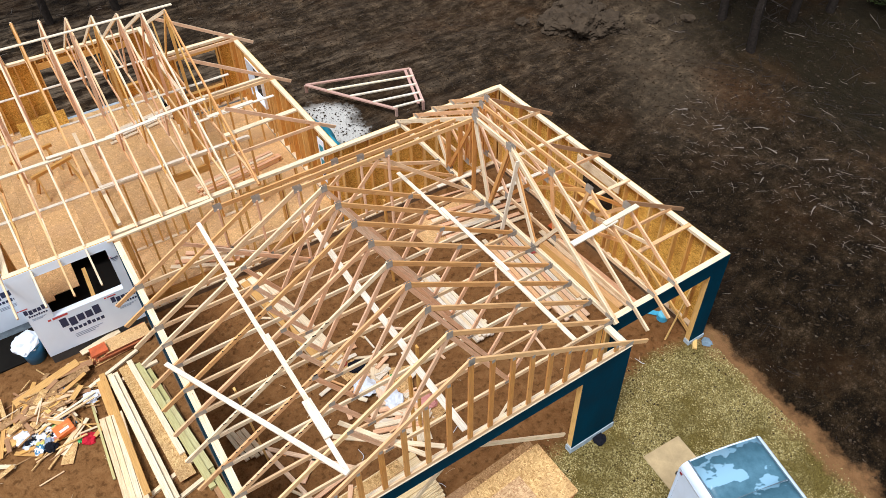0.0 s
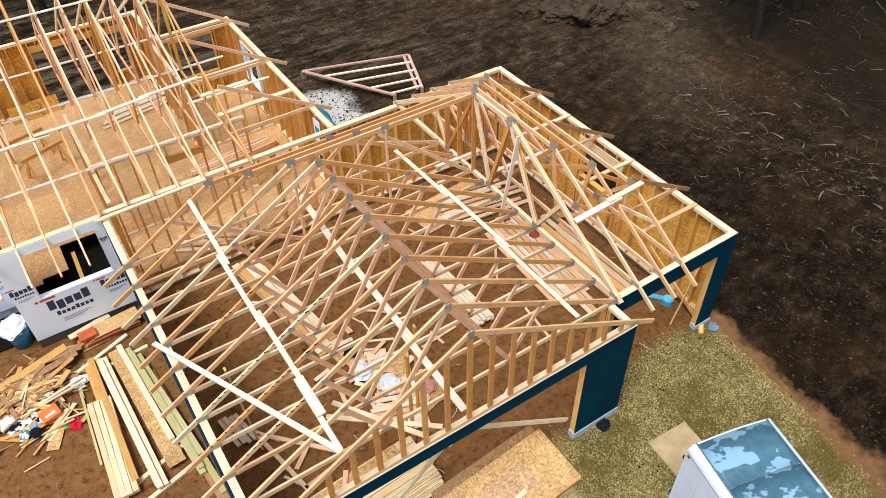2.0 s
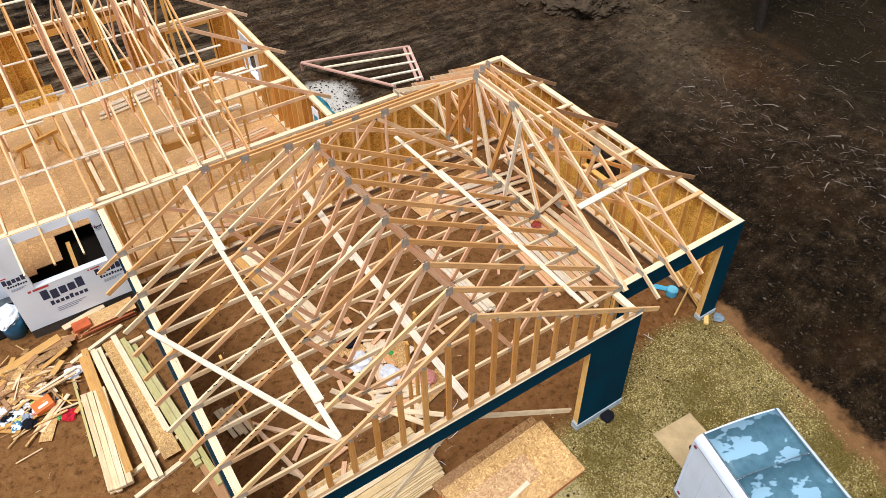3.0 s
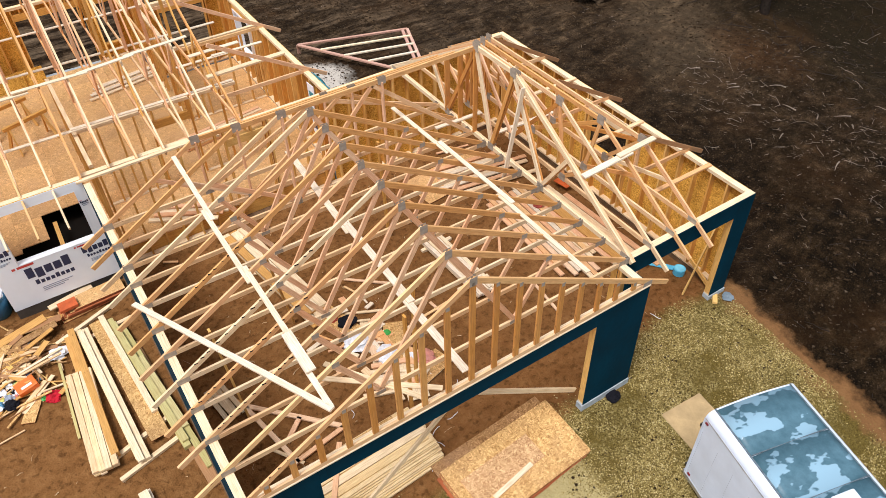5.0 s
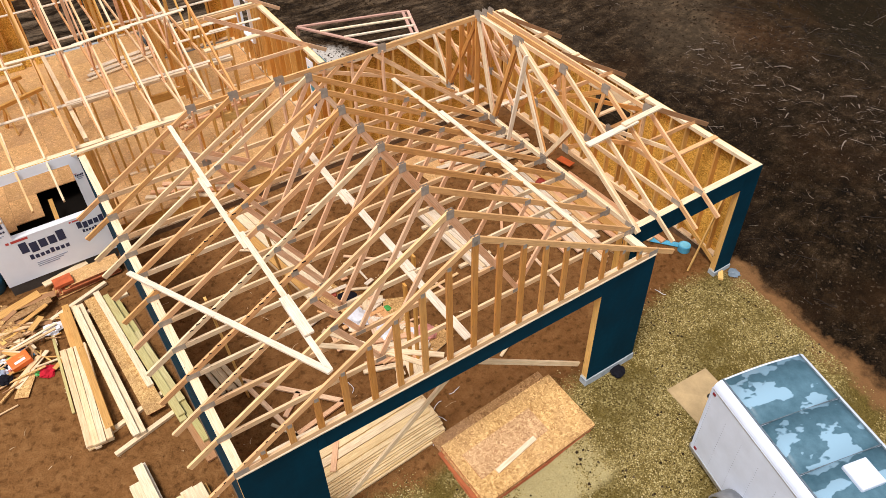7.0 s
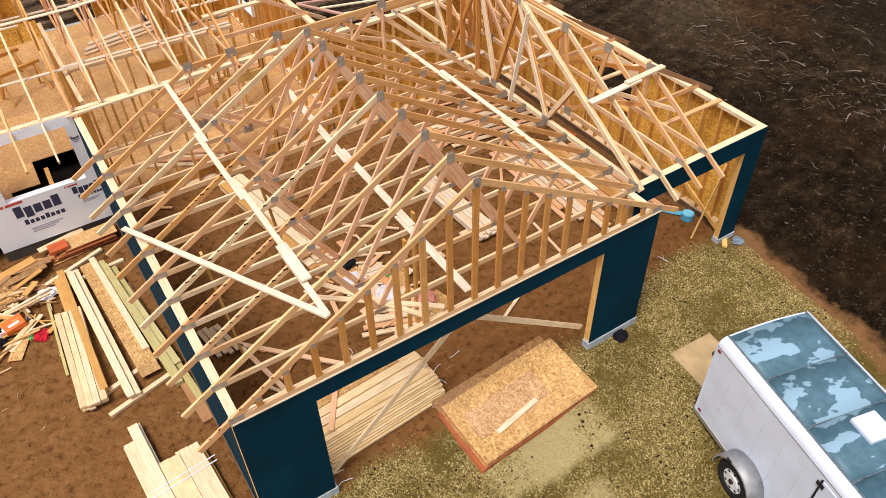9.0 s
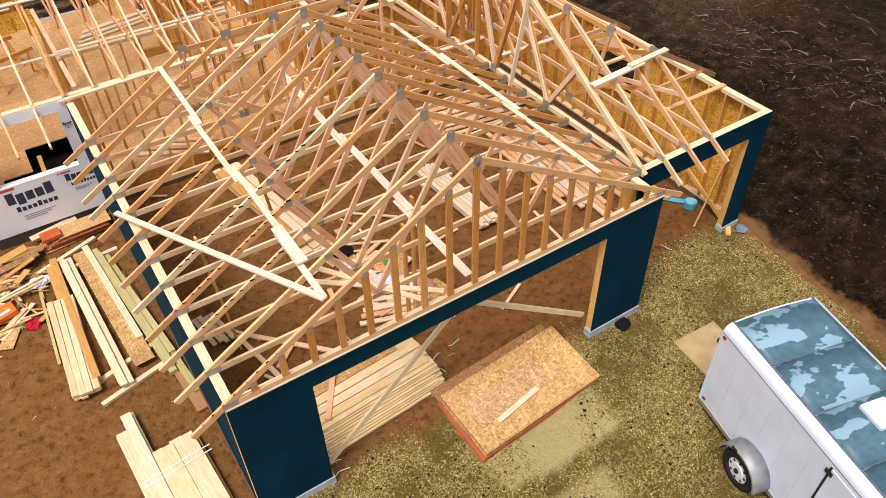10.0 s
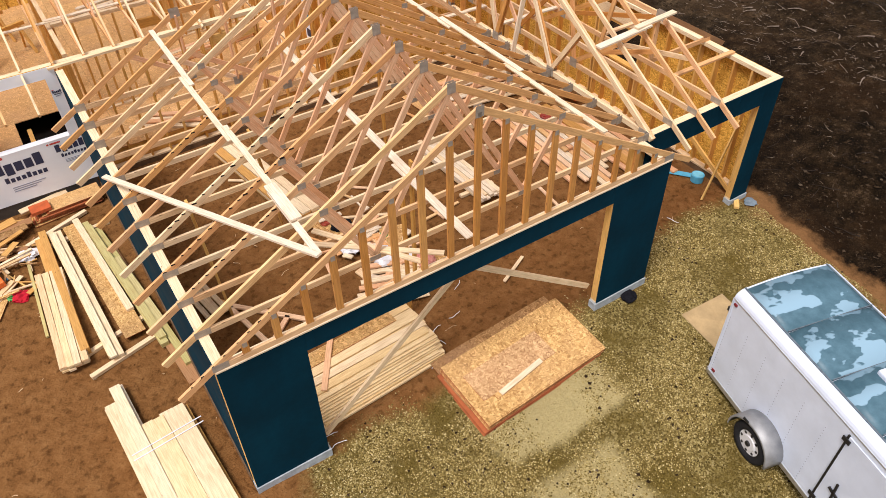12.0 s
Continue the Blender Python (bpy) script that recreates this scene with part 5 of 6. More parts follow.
# ---------------------------------------------------------------- trailer
def trailer():
    """A small white box trailer; local +Y is its front, X across, wheels on both sides."""
    tr = thing("cargo_trailer", "white enclosed cargo trailer with a rain-wet blue-grey roof", "trailer", at=pose(6.79, -1.96, -0.35, 0, 0, -13.7))
    wd, ln, z0, z1, cv = 1.68, 4.0, 0.29, 2.12, 0.15
    bm = bmesh.new()
    arc = [(cv * (1 - math.cos(t)), z1 - cv * (1 - math.sin(t))) for t in np.linspace(0, math.pi / 2, 7)]
    crown = [(cv + (wd - 2 * cv) * k / 8, z1 + 0.05 * math.sin(math.pi * k / 8)) for k in range(1, 8)]
    prof = [(0, z0)] + arc + crown + [(wd - x, z) for x, z in arc[::-1]] + [(wd, z0)]
    fr = [bm.verts.new((x, 0.0, z)) for x, z in prof]
    bk = [bm.verts.new((x, -ln, z)) for x, z in prof]
    for i in range(len(prof)):
        j = (i + 1) % len(prof)
        bm.faces.new((fr[i], fr[j], bk[j], bk[i]))
    bm.faces.new(fr[::-1])
    bm.faces.new(bk)
    bmesh.ops.recalc_face_normals(bm, faces=bm.faces)
    part("body", bm, PAINT, tr)
    # crowned roof skin in sheets between the coves
    for a, b in ((0.03, 0.90), (0.91, 1.75), (1.76, 2.60), (2.61, 3.96)):
        bm = bmesh.new()
        line = [(cv - 0.01 + (wd - 2 * cv + 0.02) * k / 12, z1 + 0.006 + 0.05 * math.sin(math.pi * k / 12)) for k in range(13)]
        u0 = [bm.verts.new((x, -a, z)) for x, z in line]
        u1 = [bm.verts.new((x, -b, z)) for x, z in line]
        for i in range(12):
            bm.faces.new((u1[i], u1[i + 1], u0[i + 1], u0[i]))
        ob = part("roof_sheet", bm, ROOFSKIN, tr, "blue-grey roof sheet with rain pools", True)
        ob.modifiers.new("thickness", "SOLIDIFY").thickness = 0.005
    for y in (-0.905, -1.755, -2.605):
        block(tr, "roof_seam", cv, wd - cv, y - 0.006, y + 0.006, z1 + 0.03, z1 + 0.052, SEAM)
    for x in (cv - 0.012, wd - cv + 0.012):
        block(tr, "roof_trim", x - 0.012, x + 0.012, -ln, 0, z1 - 0.004, z1 + 0.012, SEAM)
    block(tr, "bottom_rail", -0.012, 0.004, -ln, 0, z0 - 0.03, z0 + 0.05, ALU)
    block(tr, "cove_trim", -0.008, 0.004, -ln, 0, z1 - cv - 0.012, z1 - cv + 0.004, ALU)
    block(tr, "corner_trim", -0.008, 0.03, -0.03, 0.006, z0, z1 - cv, PAINT)
    block(tr, "frame_rail", 0.05, 0.15, -ln, 0, z0 - 0.1, z0 - 0.03, BLACK)
    block(tr, "frame_rail", wd - 0.15, wd - 0.05, -ln, 0, z0 - 0.1, z0 - 0.03, BLACK)
    # rivet rows of the side panels
    for k in range(8):
        y = -0.05 - 0.40 * k
        bm = bmesh.new()
        for j in range(21):
            bm_box(bm, -0.005, 0.001, y - 0.013, y - 0.004, z0 + 0.08 + 0.062 * j, z0 + 0.09 + 0.062 * j)
        tagged(part("rivet_row", bm, GREYINK, tr), kind="stuff")
    # red marker lights
    for y, z in ((-0.05, z1 - 0.24), (-0.08, z0 + 0.12)):
        block(tr, "marker_light", -0.02, 0.0, y - 0.06, y, z, z + 0.035, MARKER, "small red marker light")
    # fender and wheel on each side
    for s, x in ((-1, 0.0), (1, wd)):
        y, z = -1.35, 0.33
        wh = thing("wheel", "", "")
        under(wh, tr)
        del_x = x + s * 0.17
        bm = bmesh.new()
        rings = [(0.20, 0.03), (0.235, 0.0), (0.30, 0.0), (0.335, 0.03), (0.335, 0.15), (0.30, 0.18), (0.235, 0.18), (0.2, 0.15)]
        n = 32
        vs = [[bm.verts.new((del_x + s * (0.09 - w), y + r * math.cos(2 * math.pi * a / n), z + r * math.sin(2 * math.pi * a / n))) for r, w in rings] for a in range(n)]
        for a in range(n):
            for q in range(len(rings)):
                bm.faces.new((vs[a][q], vs[(a + 1) % n][q], vs[(a + 1) % n][(q + 1) % len(rings)], vs[a][(q + 1) % len(rings)]))
        bmesh.ops.recalc_face_normals(bm, faces=bm.faces)
        part("tyre", bm, RUBBER, wh, "black rubber tyre", True)
        bm = bmesh.new()
        bm_cyl(bm, (del_x - s * 0.02, y, z), (del_x + s * 0.06, y, z), 0.2, 0.2, 28)
        bm_cyl(bm, (del_x + s * 0.06, y, z), (del_x + s * 0.075, y, z), 0.13, 0.12, 24)
        part("rim", bm, RIM, wh, "white steel rim")
        bm = bmesh.new()
        bm_cyl(bm, (del_x + s * 0.07, y, z), (del_x + s * 0.10, y, z), 0.045, 0.04, 12)
        part("hub", bm, BLACK, wh, "dark hub cap")
        for a in range(8):
            c, d = math.cos(a * math.pi / 4), math.sin(a * math.pi / 4)
            bm = bmesh.new()
            bm_cyl(bm, (del_x + s * 0.055, y + 0.165 * c, z + 0.165 * d), (del_x + s * 0.064, y + 0.165 * c, z + 0.165 * d), 0.024, 0.024, 8)
            part("rim_slot", bm, BLACK, wh)
        bm = bmesh.new()
        arc = [(y + 0.43 * math.cos(t), z + 0.02 + 0.42 * math.sin(t)) for t in np.linspace(-0.1, math.pi + 0.1, 17)]
        outer = [bm.verts.new((x + s * 0.29, p, q)) for p, q in arc]
        inner = [bm.verts.new((x, p, q)) for p, q in arc]
        lip = [bm.verts.new((x + s * 0.302, y + (p - y) * 0.93, z + (q - z) * 0.93)) for p, q in arc]
        for i in range(16):
            bm.faces.new((outer[i], outer[i + 1], inner[i + 1], inner[i]))
            bm.faces.new((lip[i], lip[i + 1], outer[i + 1], outer[i]))
        bmesh.ops.recalc_face_normals(bm, faces=bm.faces)
        fd = part("fender", bm, DULL, tr, "bare aluminium fender", True)
        mod = fd.modifiers.new("thickness", "SOLIDIFY")
        mod.thickness = 0.006
        block(tr, "reflector", x + s * 0.295, x + s * 0.315, y + 0.09, y + 0.19, z + 0.40, z + 0.44, BLACK)
    # side door with latch bars
    block(tr, "side_door", -0.014, -0.001, -3.2, -2.36, z0 + 0.08, z1 - 0.25, PAINT)
    for y in (-2.36, -3.21):
        block(tr, "door_trim", -0.02, -0.001, y - 0.02, y + 0.01, z0 + 0.06, z1 - 0.23, BLACK)
    block(tr, "door_hinge", -0.035, -0.02, -2.43, -2.31, z1 - 0.36, z1 - 0.29, BLACK)
    block(tr, "door_hinge", -0.035, -0.02, -2.43, -2.31, z0 + 0.16, z0 + 0.23, BLACK)
    ob = member(tr, "latch_bar", (-0.03, -2.50, z0 + 0.62), (-0.03, -2.78, z0 + 0.55), 0.02, 0.04, BLACK)
    ob = member(tr, "latch_bar", (-0.03, -2.60, z0 + 0.40), (-0.03, -2.58, z0 + 0.80), 0.02, 0.03, BLACK)
    # roof vent
    bm = bmesh.new()
    bm_box(bm, 0.72, 1.12, -2.26, -1.86, z1 + 0.03, z1 + 0.12, 0.025)
    part("roof_vent", bm, PAINT, tr, "white roof vent hood")
    block(tr, "door_hinge", 0.0, 0.05, 0.0, 0.05, z1 - 0.45, z1 - 0.38, BLACK)
    block(tr, "door_hinge", 0.0, 0.05, 0.0, 0.05, z0 + 0.2, z0 + 0.27, BLACK)
    block(tr, "bumper", 0.02, wd - 0.02, -0.002, 0.06, z0 - 0.06, z0 + 0.03, ALU)
    return tr


trailer()

# ---------------------------------------------------------------- behind the garage
gf = thing("gable_frame", "pink triangular lumber frame lying on the soil", "frame", at=Matrix.Identity(4))
A, B, Cc, D = Vector((7.62, 15.45, 0.32)), Vector((10.97, 14.2, 0.42)), Vector((10.35, 12.35, 0.3)), Vector((9.45, 12.55, 0.25))
member(gf, "rail", A, B, 0.09, 0.05, WEATHERED)
member(gf, "rail", B, Cc, 0.09, 0.05, WEATHERED)
member(gf, "rail", B - Vector((0.18, 0, 0)), Cc - Vector((0.18, 0, 0)), 0.09, 0.05, WEATHERED)
member(gf, "rail", A, D, 0.1, 0.05, WEATHERED)
for f in (0.25, 0.5, 0.75, 0.97):
    member(gf, "slat", A.lerp(D, f) + Vector((0, 0, 0.03)), B.lerp(Cc, f) + Vector((0, 0, 0.03)), 0.08, 0.04, WHITE if f > 0.3 else PALE)
for p in (A, B, Cc, D):
    member(gf, "foot", (p.x, p.y, -0.15), (p.x, p.y, p.z), 0.09, 0.05, WEATHERED)
rows = []
for j in range(8):
    rows.append((rnd.uniform(2.4, 3.4), 0.12 * j, 0.05 + 0.04 * (j % 3), 0.1, 0.04, (PINK, BROWN, PINK)[j % 3], rnd.uniform(0, 0.6)))
lumber_stack("heap of reddish boards on the soil behind the wall", (8.6, 10.2, 0.0), 4, rows)
tw = thing("wrap_sheet", "teal weather wrap hanging off the house wall", "sheeting", at=Matrix.Identity(4))
bm = bmesh.new()
grid = [[bm.verts.new((5.68 + 0.55 * v + 0.05 * math.sin(5 * u + 3 * v), 9.0 + 1.7 * u, 2.55 - 0.75 * v + 0.06 * math.sin(9 * u))) for v in np.linspace(0, 1, 6)] for u in np.linspace(0, 1, 14)]
for i in range(13):
    for j in range(5):
        bm.faces.new((grid[i][j], grid[i + 1][j], grid[i + 1][j + 1], grid[i][j + 1]))
ob = part("sheet", bm, TEAL_LIGHT, tw, "", True)
ob.modifiers.new("thickness", "SOLIDIFY").thickness = 0.01

# inside the house
sh = thing("sawhorse", "wooden sawhorse on the subfloor", "sawhorse", at=pose(-0.55, 14.2, FLOOR, 0, 0, 20))
member(sh, "beam", (-0.6, 0, 0.72), (0.6, 0, 0.72), 0.09, 0.09, STUD)
for x in (-0.45, 0.45):
    for y in (-0.28, 0.28):
        member(sh, "leg", (x * 1.15, y, 0), (x, 0, 0.68), 0.04, 0.09, STUD)
copy_thing(sh, pose(-0.9, 15.2, FLOOR, 0, 0, 15))
rows = [(2.4, 0.12 * j, 0.03 + 0.04 * k, 0.1, 0.038, (PINK, FRAMING, PALE)[(j + k) % 3], rnd.uniform(0, 0.2)) for j in range(4) for k in range(4)]
lumber_stack("boards stacked on the house subfloor", (2.6, 11.5, FLOOR), 8, rows)
rows = [(2.2, 0.14 * j, 0.03 + 0.04 * (j % 2), 0.12, 0.038, (PALE, WHITE)[j % 2], 0.1 * j) for j in range(5)]
lumber_stack("loose boards on the house subfloor", (1.2, 15.5, FLOOR), 10, rows)
rows = [(1.6, 0.14 * j, 0.03 + 0.04 * (j % 2), 0.12, 0.038, (PALE, PINK)[j % 2], 0.1 * j) for j in range(4)]
lumber_stack("loose boards on the house subfloor", (1.0, 9.3, FLOOR), -30, rows)
for x, y, lx in ((-0.55, 17.35, 0.85), (0.05, 17.42, 0.75)):
    ob = sheet(None, x, y, 0.74, lx, 0.5, 0.012, 0, name="leaning_sheet", top=OSB_WALL)
    ob.matrix_basis = pose(x, y, 0.74, 72, 0, 0)
    tagged(ob, "strand board offcut leaning on the rear wall", "board", "leaning sheets")


# ---------------------------------------------------------------- stones, clods, sticks
def scatter(name, label, category, mat, n, spot, size, seed, flat=0.6):
    """Many small lumps on the ground in one mesh."""
    r = np.random.RandomState(seed)
    base = np.array([(1, 0, 0), (-1, 0, 0), (0, 1, 0), (0, -1, 0), (0, 0, 1), (0, 0, -0.6)], float)
    tri = np.array([(0, 2, 4), (2, 1, 4), (1, 3, 4), (3, 0, 4), (2, 0, 5), (1, 2, 5), (3, 1, 5), (0, 3, 5)])
    vs, fs, k = [], [], 0
    while k < n:
        x, y = spot(r)
        if x is None:
            continue
        s = size(r)
        a = r.uniform(0, 6.28)
        b = base * (s * r.uniform(0.6, 1.3, (6, 1)))
        rot = np.array([(math.cos(a), -math.sin(a), 0), (math.sin(a), math.cos(a), 0), (0, 0, flat)])
        vs.append(b @ rot.T + (x, y, height(x, y) + s * 0.15))
        fs.append(tri + 6 * k)
        k += 1
    me = bpy.data.meshes.new(name)
    me.from_pydata(np.concatenate(vs).tolist(), [], np.concatenate(fs).tolist())
    me.materials.append(mat)
    tagged(new(name, me), label, category, "", "stuff")


def gravel_spot(r):
    x, y = r.uniform(0.7, 10.7), r.uniform(-5.0, 0.95)
    if y > 0.02 * x + 0.62 * ease(x, 7.1, 8.1) + 0.16 * r.normal() or x < 0.8 + 0.2 * y + 0.15 * r.normal():
        return None, None
    rich = 0.8 * math.exp(-((x - 7.9) ** 2 + (y - 0.1) ** 2) / 0.7) + 0.4 * math.exp(-((x - 2.2) ** 2) / 2 - (y + 1.0) ** 2)
    if noise.fractal(Vector((x * 0.8, y * 0.8, 5.0)), 0.7, 2.1, 5) + rich + 0.22 * r.normal() < 0.12:
        return None, None
    return x, y


def soil_spot(r):
    x, y = r.uniform(6, 26), r.uniform(-8, 26)
    if x < 11.1 and not (y > 9 and x > 6):
        return None, None
    return x, y


def yard_spot(r):
    x, y = r.uniform(-4, 10.5), r.uniform(-2, 8.4)
    if y < 0.3 and x > 0.4:
        return None, None
    return x, y


scatter("gravel", "pale yellow gravel stones on the drive", "gravel", STONE, 100000, gravel_spot, lambda r: 0.008 + 0.010 * r.rand() ** 2, 3)
scatter("soil_clods", "dark soil clods and small stones", "soil", CLOD, 80000, soil_spot, lambda r: 0.010 + 0.042 * r.rand() ** 4, 4)
scatter("yard_clods", "brown dirt clods on the yard", "soil", GROUND, 5000, yard_spot, lambda r: 0.010 + 0.022 * r.rand() ** 3, 5)


def sticks(name, label, n, spot, seed, mat, lo, hi, thick):
    """Fallen twigs and branches: bent three-sided rods in one mesh."""
    r = np.random.RandomState(seed)
    vs, fs, k = [], [], 0
    while k < n:
        x, y = spot(r)
        if x is None:
            continue
        k += 1
        ln, a, w = lo + (hi - lo) * r.rand() ** 3, r.uniform(0, 6.28), thick * r.uniform(0.5, 1.3)
        bend = r.normal(0, 0.13)
        p = np.array((x, y))
        start = len(vs)
        for i in range(4):
            d = np.array((math.cos(a), math.sin(a)))
            nrm = np.array((-d[1], d[0]))
            z = height(*p) + 0.012 + (0.03 * r.rand() if 0 < i < 3 else 0.01)
            q = w * (1 - 0.22 * i)
            vs += [(*(p + nrm * q), z), (*(p - nrm * q), z), (*p, z + 1.7 * q)]
            p = p + d * ln / 3
            a += bend + r.normal(0, 0.15)
        for i in range(3):
            b0, b1 = start + 3 * i, start + 3 * i + 3
            for j in range(3):
                fs.append((b0 + j, b0 + (j + 1) % 3, b1 + (j + 1) % 3, b1 + j))
    me = bpy.data.meshes.new(name)
    me.from_pydata(vs, [], fs)
    me.materials.append(mat)
    tagged(new(name, me), label, "branches", "", "stuff")


def branch_spot(r):
    x, y = soil_spot(r)
    if x is None or (noise.noise(Vector((x * 0.28, y * 0.28, 9.0))) < r.uniform(-0.25, 0.55)):
        return None, None
    return x, y


sticks("twigs", "bleached twigs strewn over the dark soil", 420, branch_spot, 11, DRYWOOD, 0.04, 0.24, 0.0060)
sticks("dark_twigs", "dark twigs strewn over the soil", 1500, branch_spot, 12, BARK, 0.1, 0.6, 0.009)
sticks("bark_chips", "short bleached chips and splinters in the soil", 6000, soil_spot, 19, CHIP, 0.02, 0.09, 0.0065)
def brush_line(r):
    y = r.uniform(-1, 8)
    return 17.4 + 0.3 * math.sin(y) + r.normal(0, 1.2), y


sticks("branch_litter", "pale broken branches in a band on the cleared soil", 420, brush_line, 23, DRYWOOD, 0.06, 0.5, 0.007)
sticks("wood_chips", "pale splinters on the yard dirt", 160, yard_spot, 13, PALE, 0.04, 0.22, 0.006)
for k in range(14):
    x, y = 17.5 + rnd.gauss(0, 1.0), rnd.uniform(0, 8)
    a, ln = rnd.gauss(2.4, 0.7), rnd.uniform(0.2, 0.55)
    bm = bmesh.new()
    p = Vector((x, y, height(x, y) + 0.03))
    for i in range(3):
        q = p + Vector((math.cos(a), math.sin(a), 0)) * ln / 3
        q.z = height(q.x, q.y) + 0.04
        bm_cyl(bm, p, q, 0.024 - 0.006 * i, 0.018 - 0.006 * i, 7)
        p, a = q, a + rnd.uniform(-0.22, 0.22)
    tagged(part("branch", bm, DRYWOOD), "bleached broken branch on the dark soil", "branch", "branches")


# ---------------------------------------------------------------- bank, rocks and trees at the edge
def rock(x, y, r, seed):
    bm = bmesh.new()
    bmesh.ops.create_icosphere(bm, subdivisions=5, radius=r)
    for v in bm.verts:
        v.co *= 1 + 0.38 * noise.fractal(v.co / r * 1.3 + Vector((seed, 0, 0)), 0.7, 2.1, 7)
        v.co.z *= 0.6
    ob = part("rock", bm, ROCK)
    ob.location = (x, y, height(x, y) + 0.05 * r)
    tagged(ob, "rough brown rock in the soil bank", "rock", "rocks")


for k, (x, y, r) in enumerate(((18.3, 13.6, 1.0), (18.9, 13.0, 0.7), (17.6, 14.3, 0.7), (18.7, 14.4, 0.9), (20.5, 12.2, 0.25), (16.6, 15.2, 0.25), (21.6, 11.5, 0.25))):
    rock(x, y, r, 5 * k)


def tree(seed, tall):
    """A forest conifer: bare lower trunk with dead limbs, and a ragged crown of needle sprays."""
    r = random.Random(seed)
    tr = thing("pine_tree", "tall dark pine with bare lower limbs", "tree", "trees at the clearing edge")
    bm = bmesh.new()
    p, rad = Vector((0, 0, -0.3)), 0.17
    for i in range(7):
        q = p + Vector((r.uniform(-0.08, 0.08), r.uniform(-0.08, 0.08), tall / 7))
        bm_cyl(bm, p, q, rad, rad * 0.84, 9, False)
        p, rad = q, rad * 0.84
    part("trunk", bm, BARK, tr, "", True)
    bm = bmesh.new()
    tips = []
    for i in range(46):
        z = tall * (0.10 + 0.88 * i / 46)
        a = r.uniform(0, 6.28)
        ln = (0.5 + r.random() * 0.9) if z < tall * 0.35 else max(0.4, (tall - z) * 0.33 * r.uniform(0.7, 1.2))
        s = Vector((0, 0, z))
        e = s + Vector((math.cos(a) * ln, math.sin(a) * ln, r.uniform(-0.35, 0.1) * ln))
        bm_cyl(bm, s, e, 0.025, 0.006, 5, False)
        if z > tall * 0.3:
            tips.append((s, e))
    part("limbs", bm, BARK, tr)
    vs, fs = [], []
    for s, e in tips:
        for _ in range(46):
            c = s.lerp(e, r.uniform(0.25, 1.05)) + Vector((r.gauss(0, 0.16), r.gauss(0, 0.16), r.gauss(0, 0.1)))
            d = Vector((r.gauss(0, 1), r.gauss(0, 1), r.gauss(-0.2, 0.5))).normalized() * r.uniform(0.12, 0.26)
            n = d.cross(Vector((r.gauss(0, 1), r.gauss(0, 1), 1))).normalized() * 0.035
            b = len(vs)
            vs += [c - n, c + n, c + d + n * 0.4, c + d - n * 0.4]
            fs.append((b, b + 1, b + 2, b + 3))
    me = bpy.data.meshes.new("crown")
    me.from_pydata([tuple(v) for v in vs], [], fs)
    me.materials.append(NEEDLE)
    under(new("crown", me), tr)
    return tr


t1, t2 = tree(1, 9.0), tree(2, 11.5)
spots = [(22.6, 10.7), (21.9, 8.7), (24.3, 9.0), (25.6, 8.4), (24.6, 12.4), (26.8, 9.6), (23.0, 14.6), (26.2, 5.0), (27.5, 12.8), (28.5, 7.0), (21.5, 17.0), (25.0, 16.0),
         (1.5, 26.0), (4.0, 25.6), (6.2, 25.8), (-1.0, 27.0), (2.8, 28.2), (-3.5, 26.2), (5.6, 28.6), (8.0, 27.4), (0.0, 29.5), (-6.0, 27.5), (11.0, 28.5), (27.5, 2.2), (30, 10), (29, 15), (26.8, 6.4)]
for k, (x, y) in enumerate(spots):
    m = Matrix.Translation((x, y, height(x, y))) @ Matrix.Rotation(k * 1.7, 4, "Z") @ Matrix.Rotation(radians(rnd.uniform(-3, 3)), 4, "X")
    if k < 2:
        (t1, t2)[k].matrix_basis = m
    else:
        copy_thing((t1, t2)[k % 2], m)


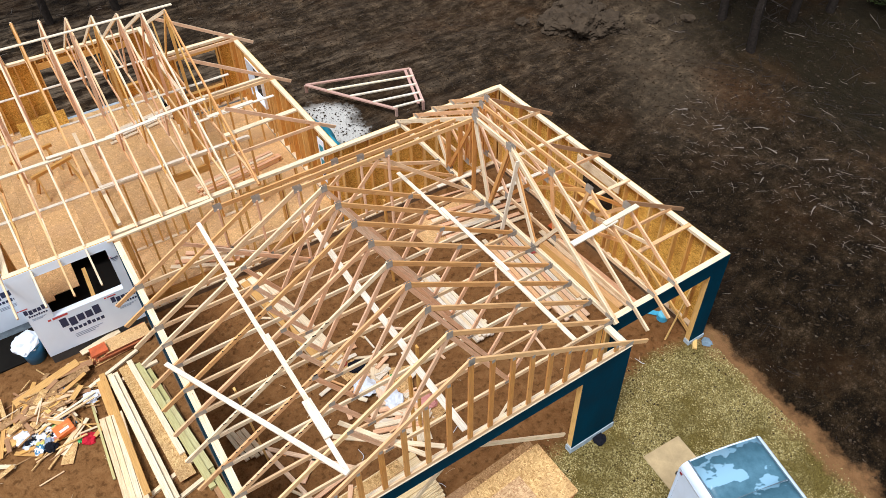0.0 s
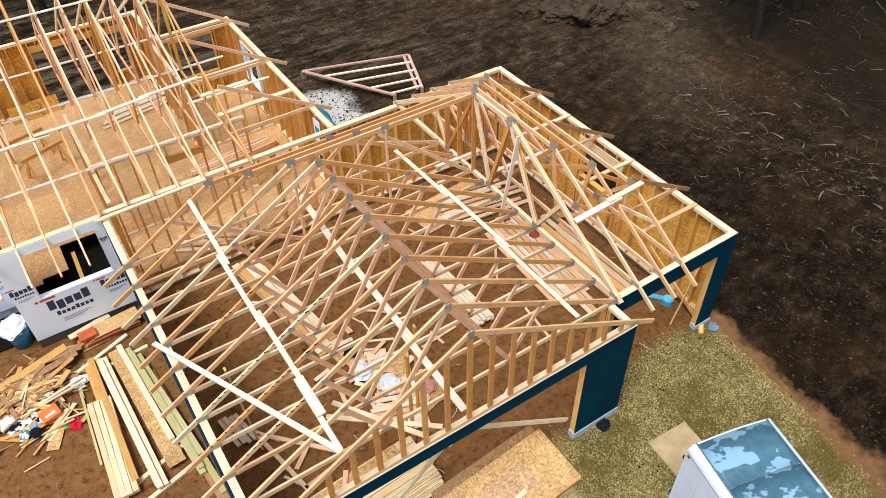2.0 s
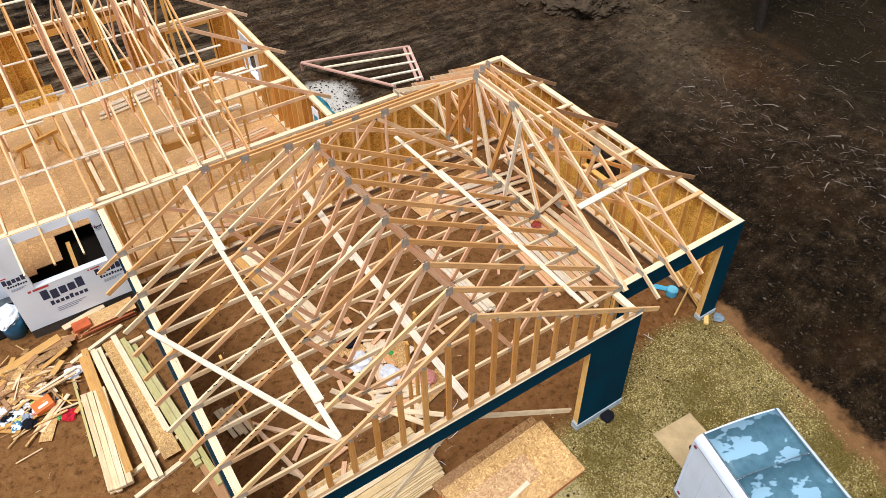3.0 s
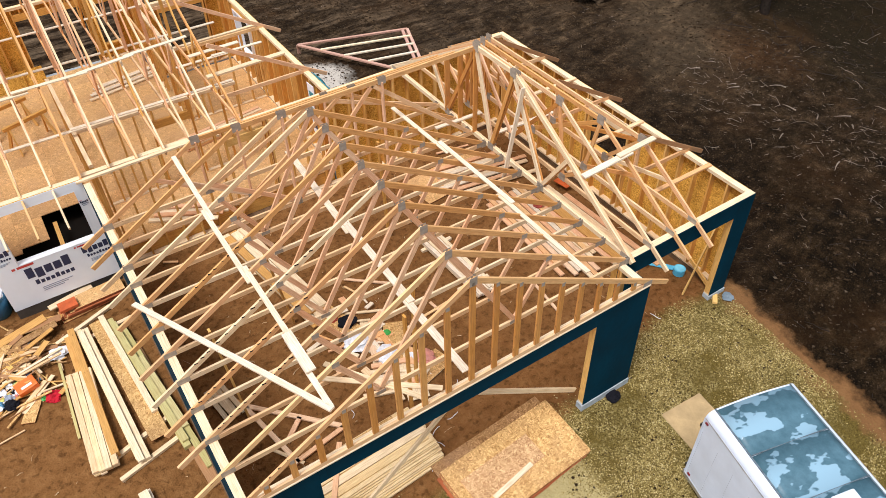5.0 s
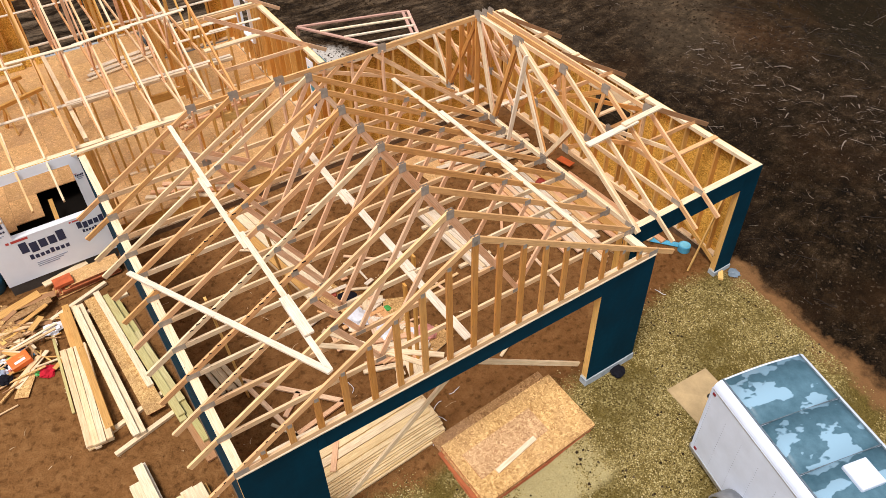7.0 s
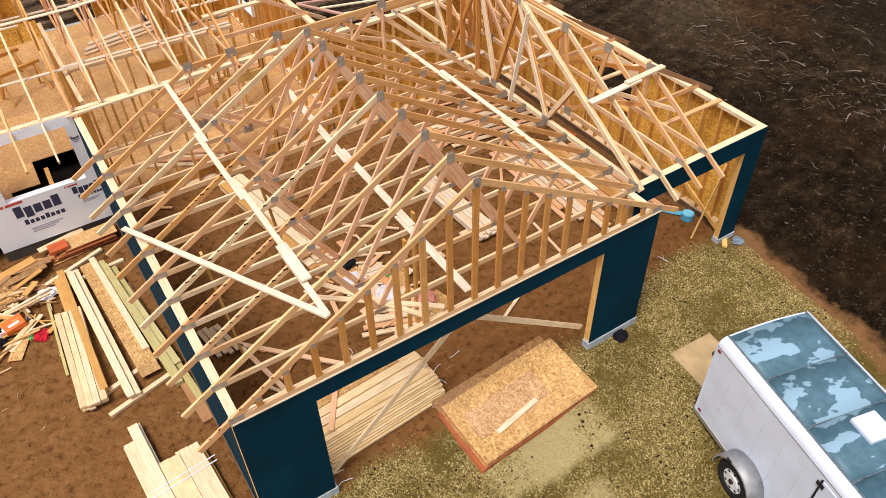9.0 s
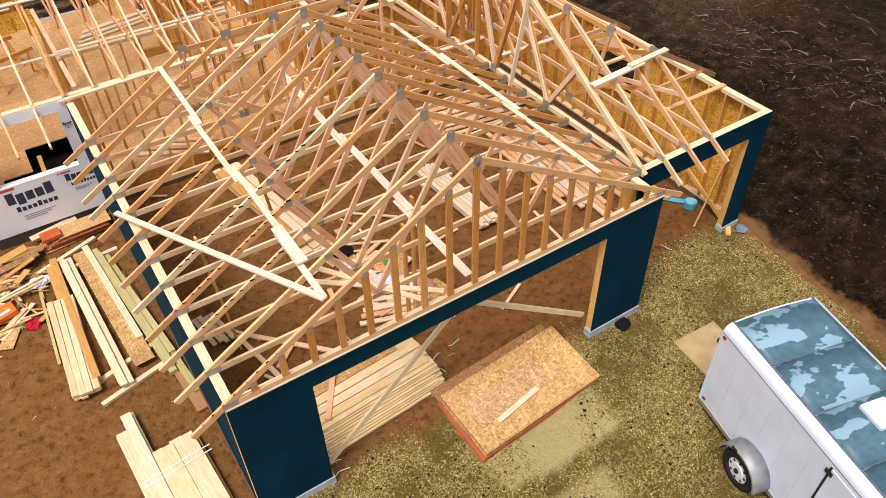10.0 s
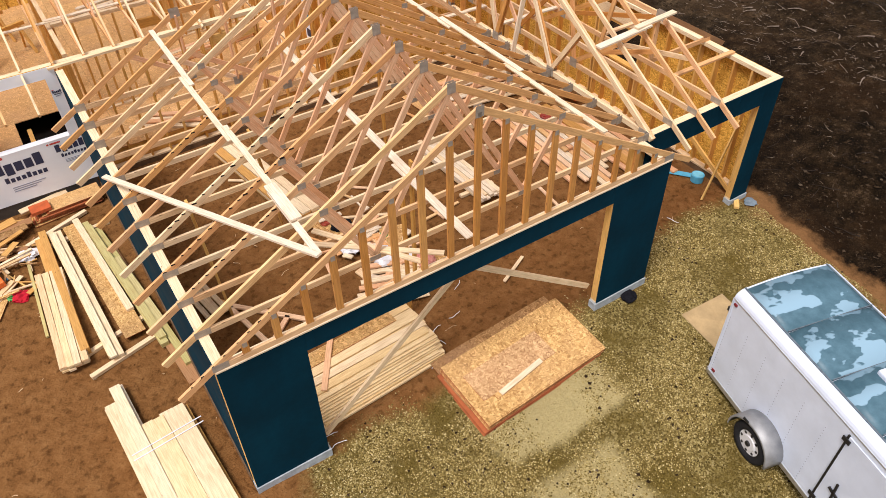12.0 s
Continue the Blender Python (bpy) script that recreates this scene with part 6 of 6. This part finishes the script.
def bush(x, y, r, seed):
    """A leafy bush: short stems and many small leaves with gaps."""
    q = random.Random(seed)
    tr = thing("bush", "dark green leafy bush at the clearing edge", "bush", "bushes", at=Matrix.Translation((x, y, height(x, y))))
    bm = bmesh.new()
    for _ in range(9):
        a = q.uniform(0, 6.28)
        bm_cyl(bm, (0, 0, -0.1), (math.cos(a) * r * 0.7, math.sin(a) * r * 0.7, r * q.uniform(0.6, 1.3)), 0.02, 0.006, 5, False)
    part("stems", bm, BARK, tr)
    vs, fs = [], []
    for _ in range(1500):
        a, h, d = q.uniform(0, 6.28), q.uniform(0.1, 1.35), r * math.sqrt(q.random())
        c = Vector((math.cos(a) * d, math.sin(a) * d, r * h * (1.1 - 0.5 * (d / r) ** 2)))
        if noise.noise(c * 2.2 + Vector((seed, 0, 0))) < -0.12:
            continue
        u = Vector((q.gauss(0, 1), q.gauss(0, 1), q.gauss(0, 0.5))).normalized() * q.uniform(0.04, 0.08)
        v = u.cross(Vector((q.gauss(0, 1), q.gauss(0, 1), 1))).normalized() * 0.03
        b = len(vs)
        vs += [tuple(c - u), tuple(c + v), tuple(c + u), tuple(c - v)]
        fs.append((b, b + 1, b + 2, b + 3))
    me = bpy.data.meshes.new("leaves")
    me.from_pydata(vs, [], fs)
    me.materials.append(LEAF)
    under(new("leaves", me), tr)


for k, (x, y, r) in enumerate(((27.6, 7.7, 0.7), (28.6, 6.6, 0.8))):
    bush(x, y, r, 90 + k)
brush = lambda r: (r.uniform(20, 30), r.uniform(3, 18)) if r.rand() < 0.6 else (r.uniform(-6, 12), r.uniform(23, 29))
sticks("undergrowth", "grey brush and fallen branches under the trees", 900, brush, 17, BARK, 0.2, 1.0, 0.014)
sticks("pale_brush", "pale dead branches under the trees", 170, brush, 18, DRYWOOD, 0.15, 0.8, 0.010)


def curl(x, y, n, seed):
    """A curled offcut of white packing strap."""
    r = random.Random(seed)
    bm = bmesh.new()
    p, a = Vector((x, y, 0.02)), r.uniform(0, 6.28)
    for i in range(n):
        q = p + Vector((math.cos(a), math.sin(a), 0)) * 0.05
        q.z = 0.02 + 0.02 * r.random()
        bm_cyl(bm, p, q, 0.006, 0.006, 5)
        p, a = q, a + r.uniform(-0.2, 0.55)
    tagged(part("packing_strap", bm, PLASTIC), "curled white packing strap on the dirt", "strap", "packing straps")


for k, (x, y, n) in enumerate(((3.6, 0.75, 8), (3.75, 1.15, 7), (3.95, 1.2, 5), (1.35, 0.25, 6), (1.4, 0.05, 5), (3.4, 0.5, 6), (4.4, 1.7, 5), (2.5, 2.2, 6), (8.9, 1.0, 5))):
    curl(x, y, n, 60 + k)
# real crumbs, plus extra dark ones for the shaded pits between stones
scatter("drive_clods", "dark soil crumbs, also standing in for shaded pits in the gravel", "soil", CLOD, 1600, gravel_spot, lambda r: 0.009 + 0.024 * r.rand() ** 3, 9)
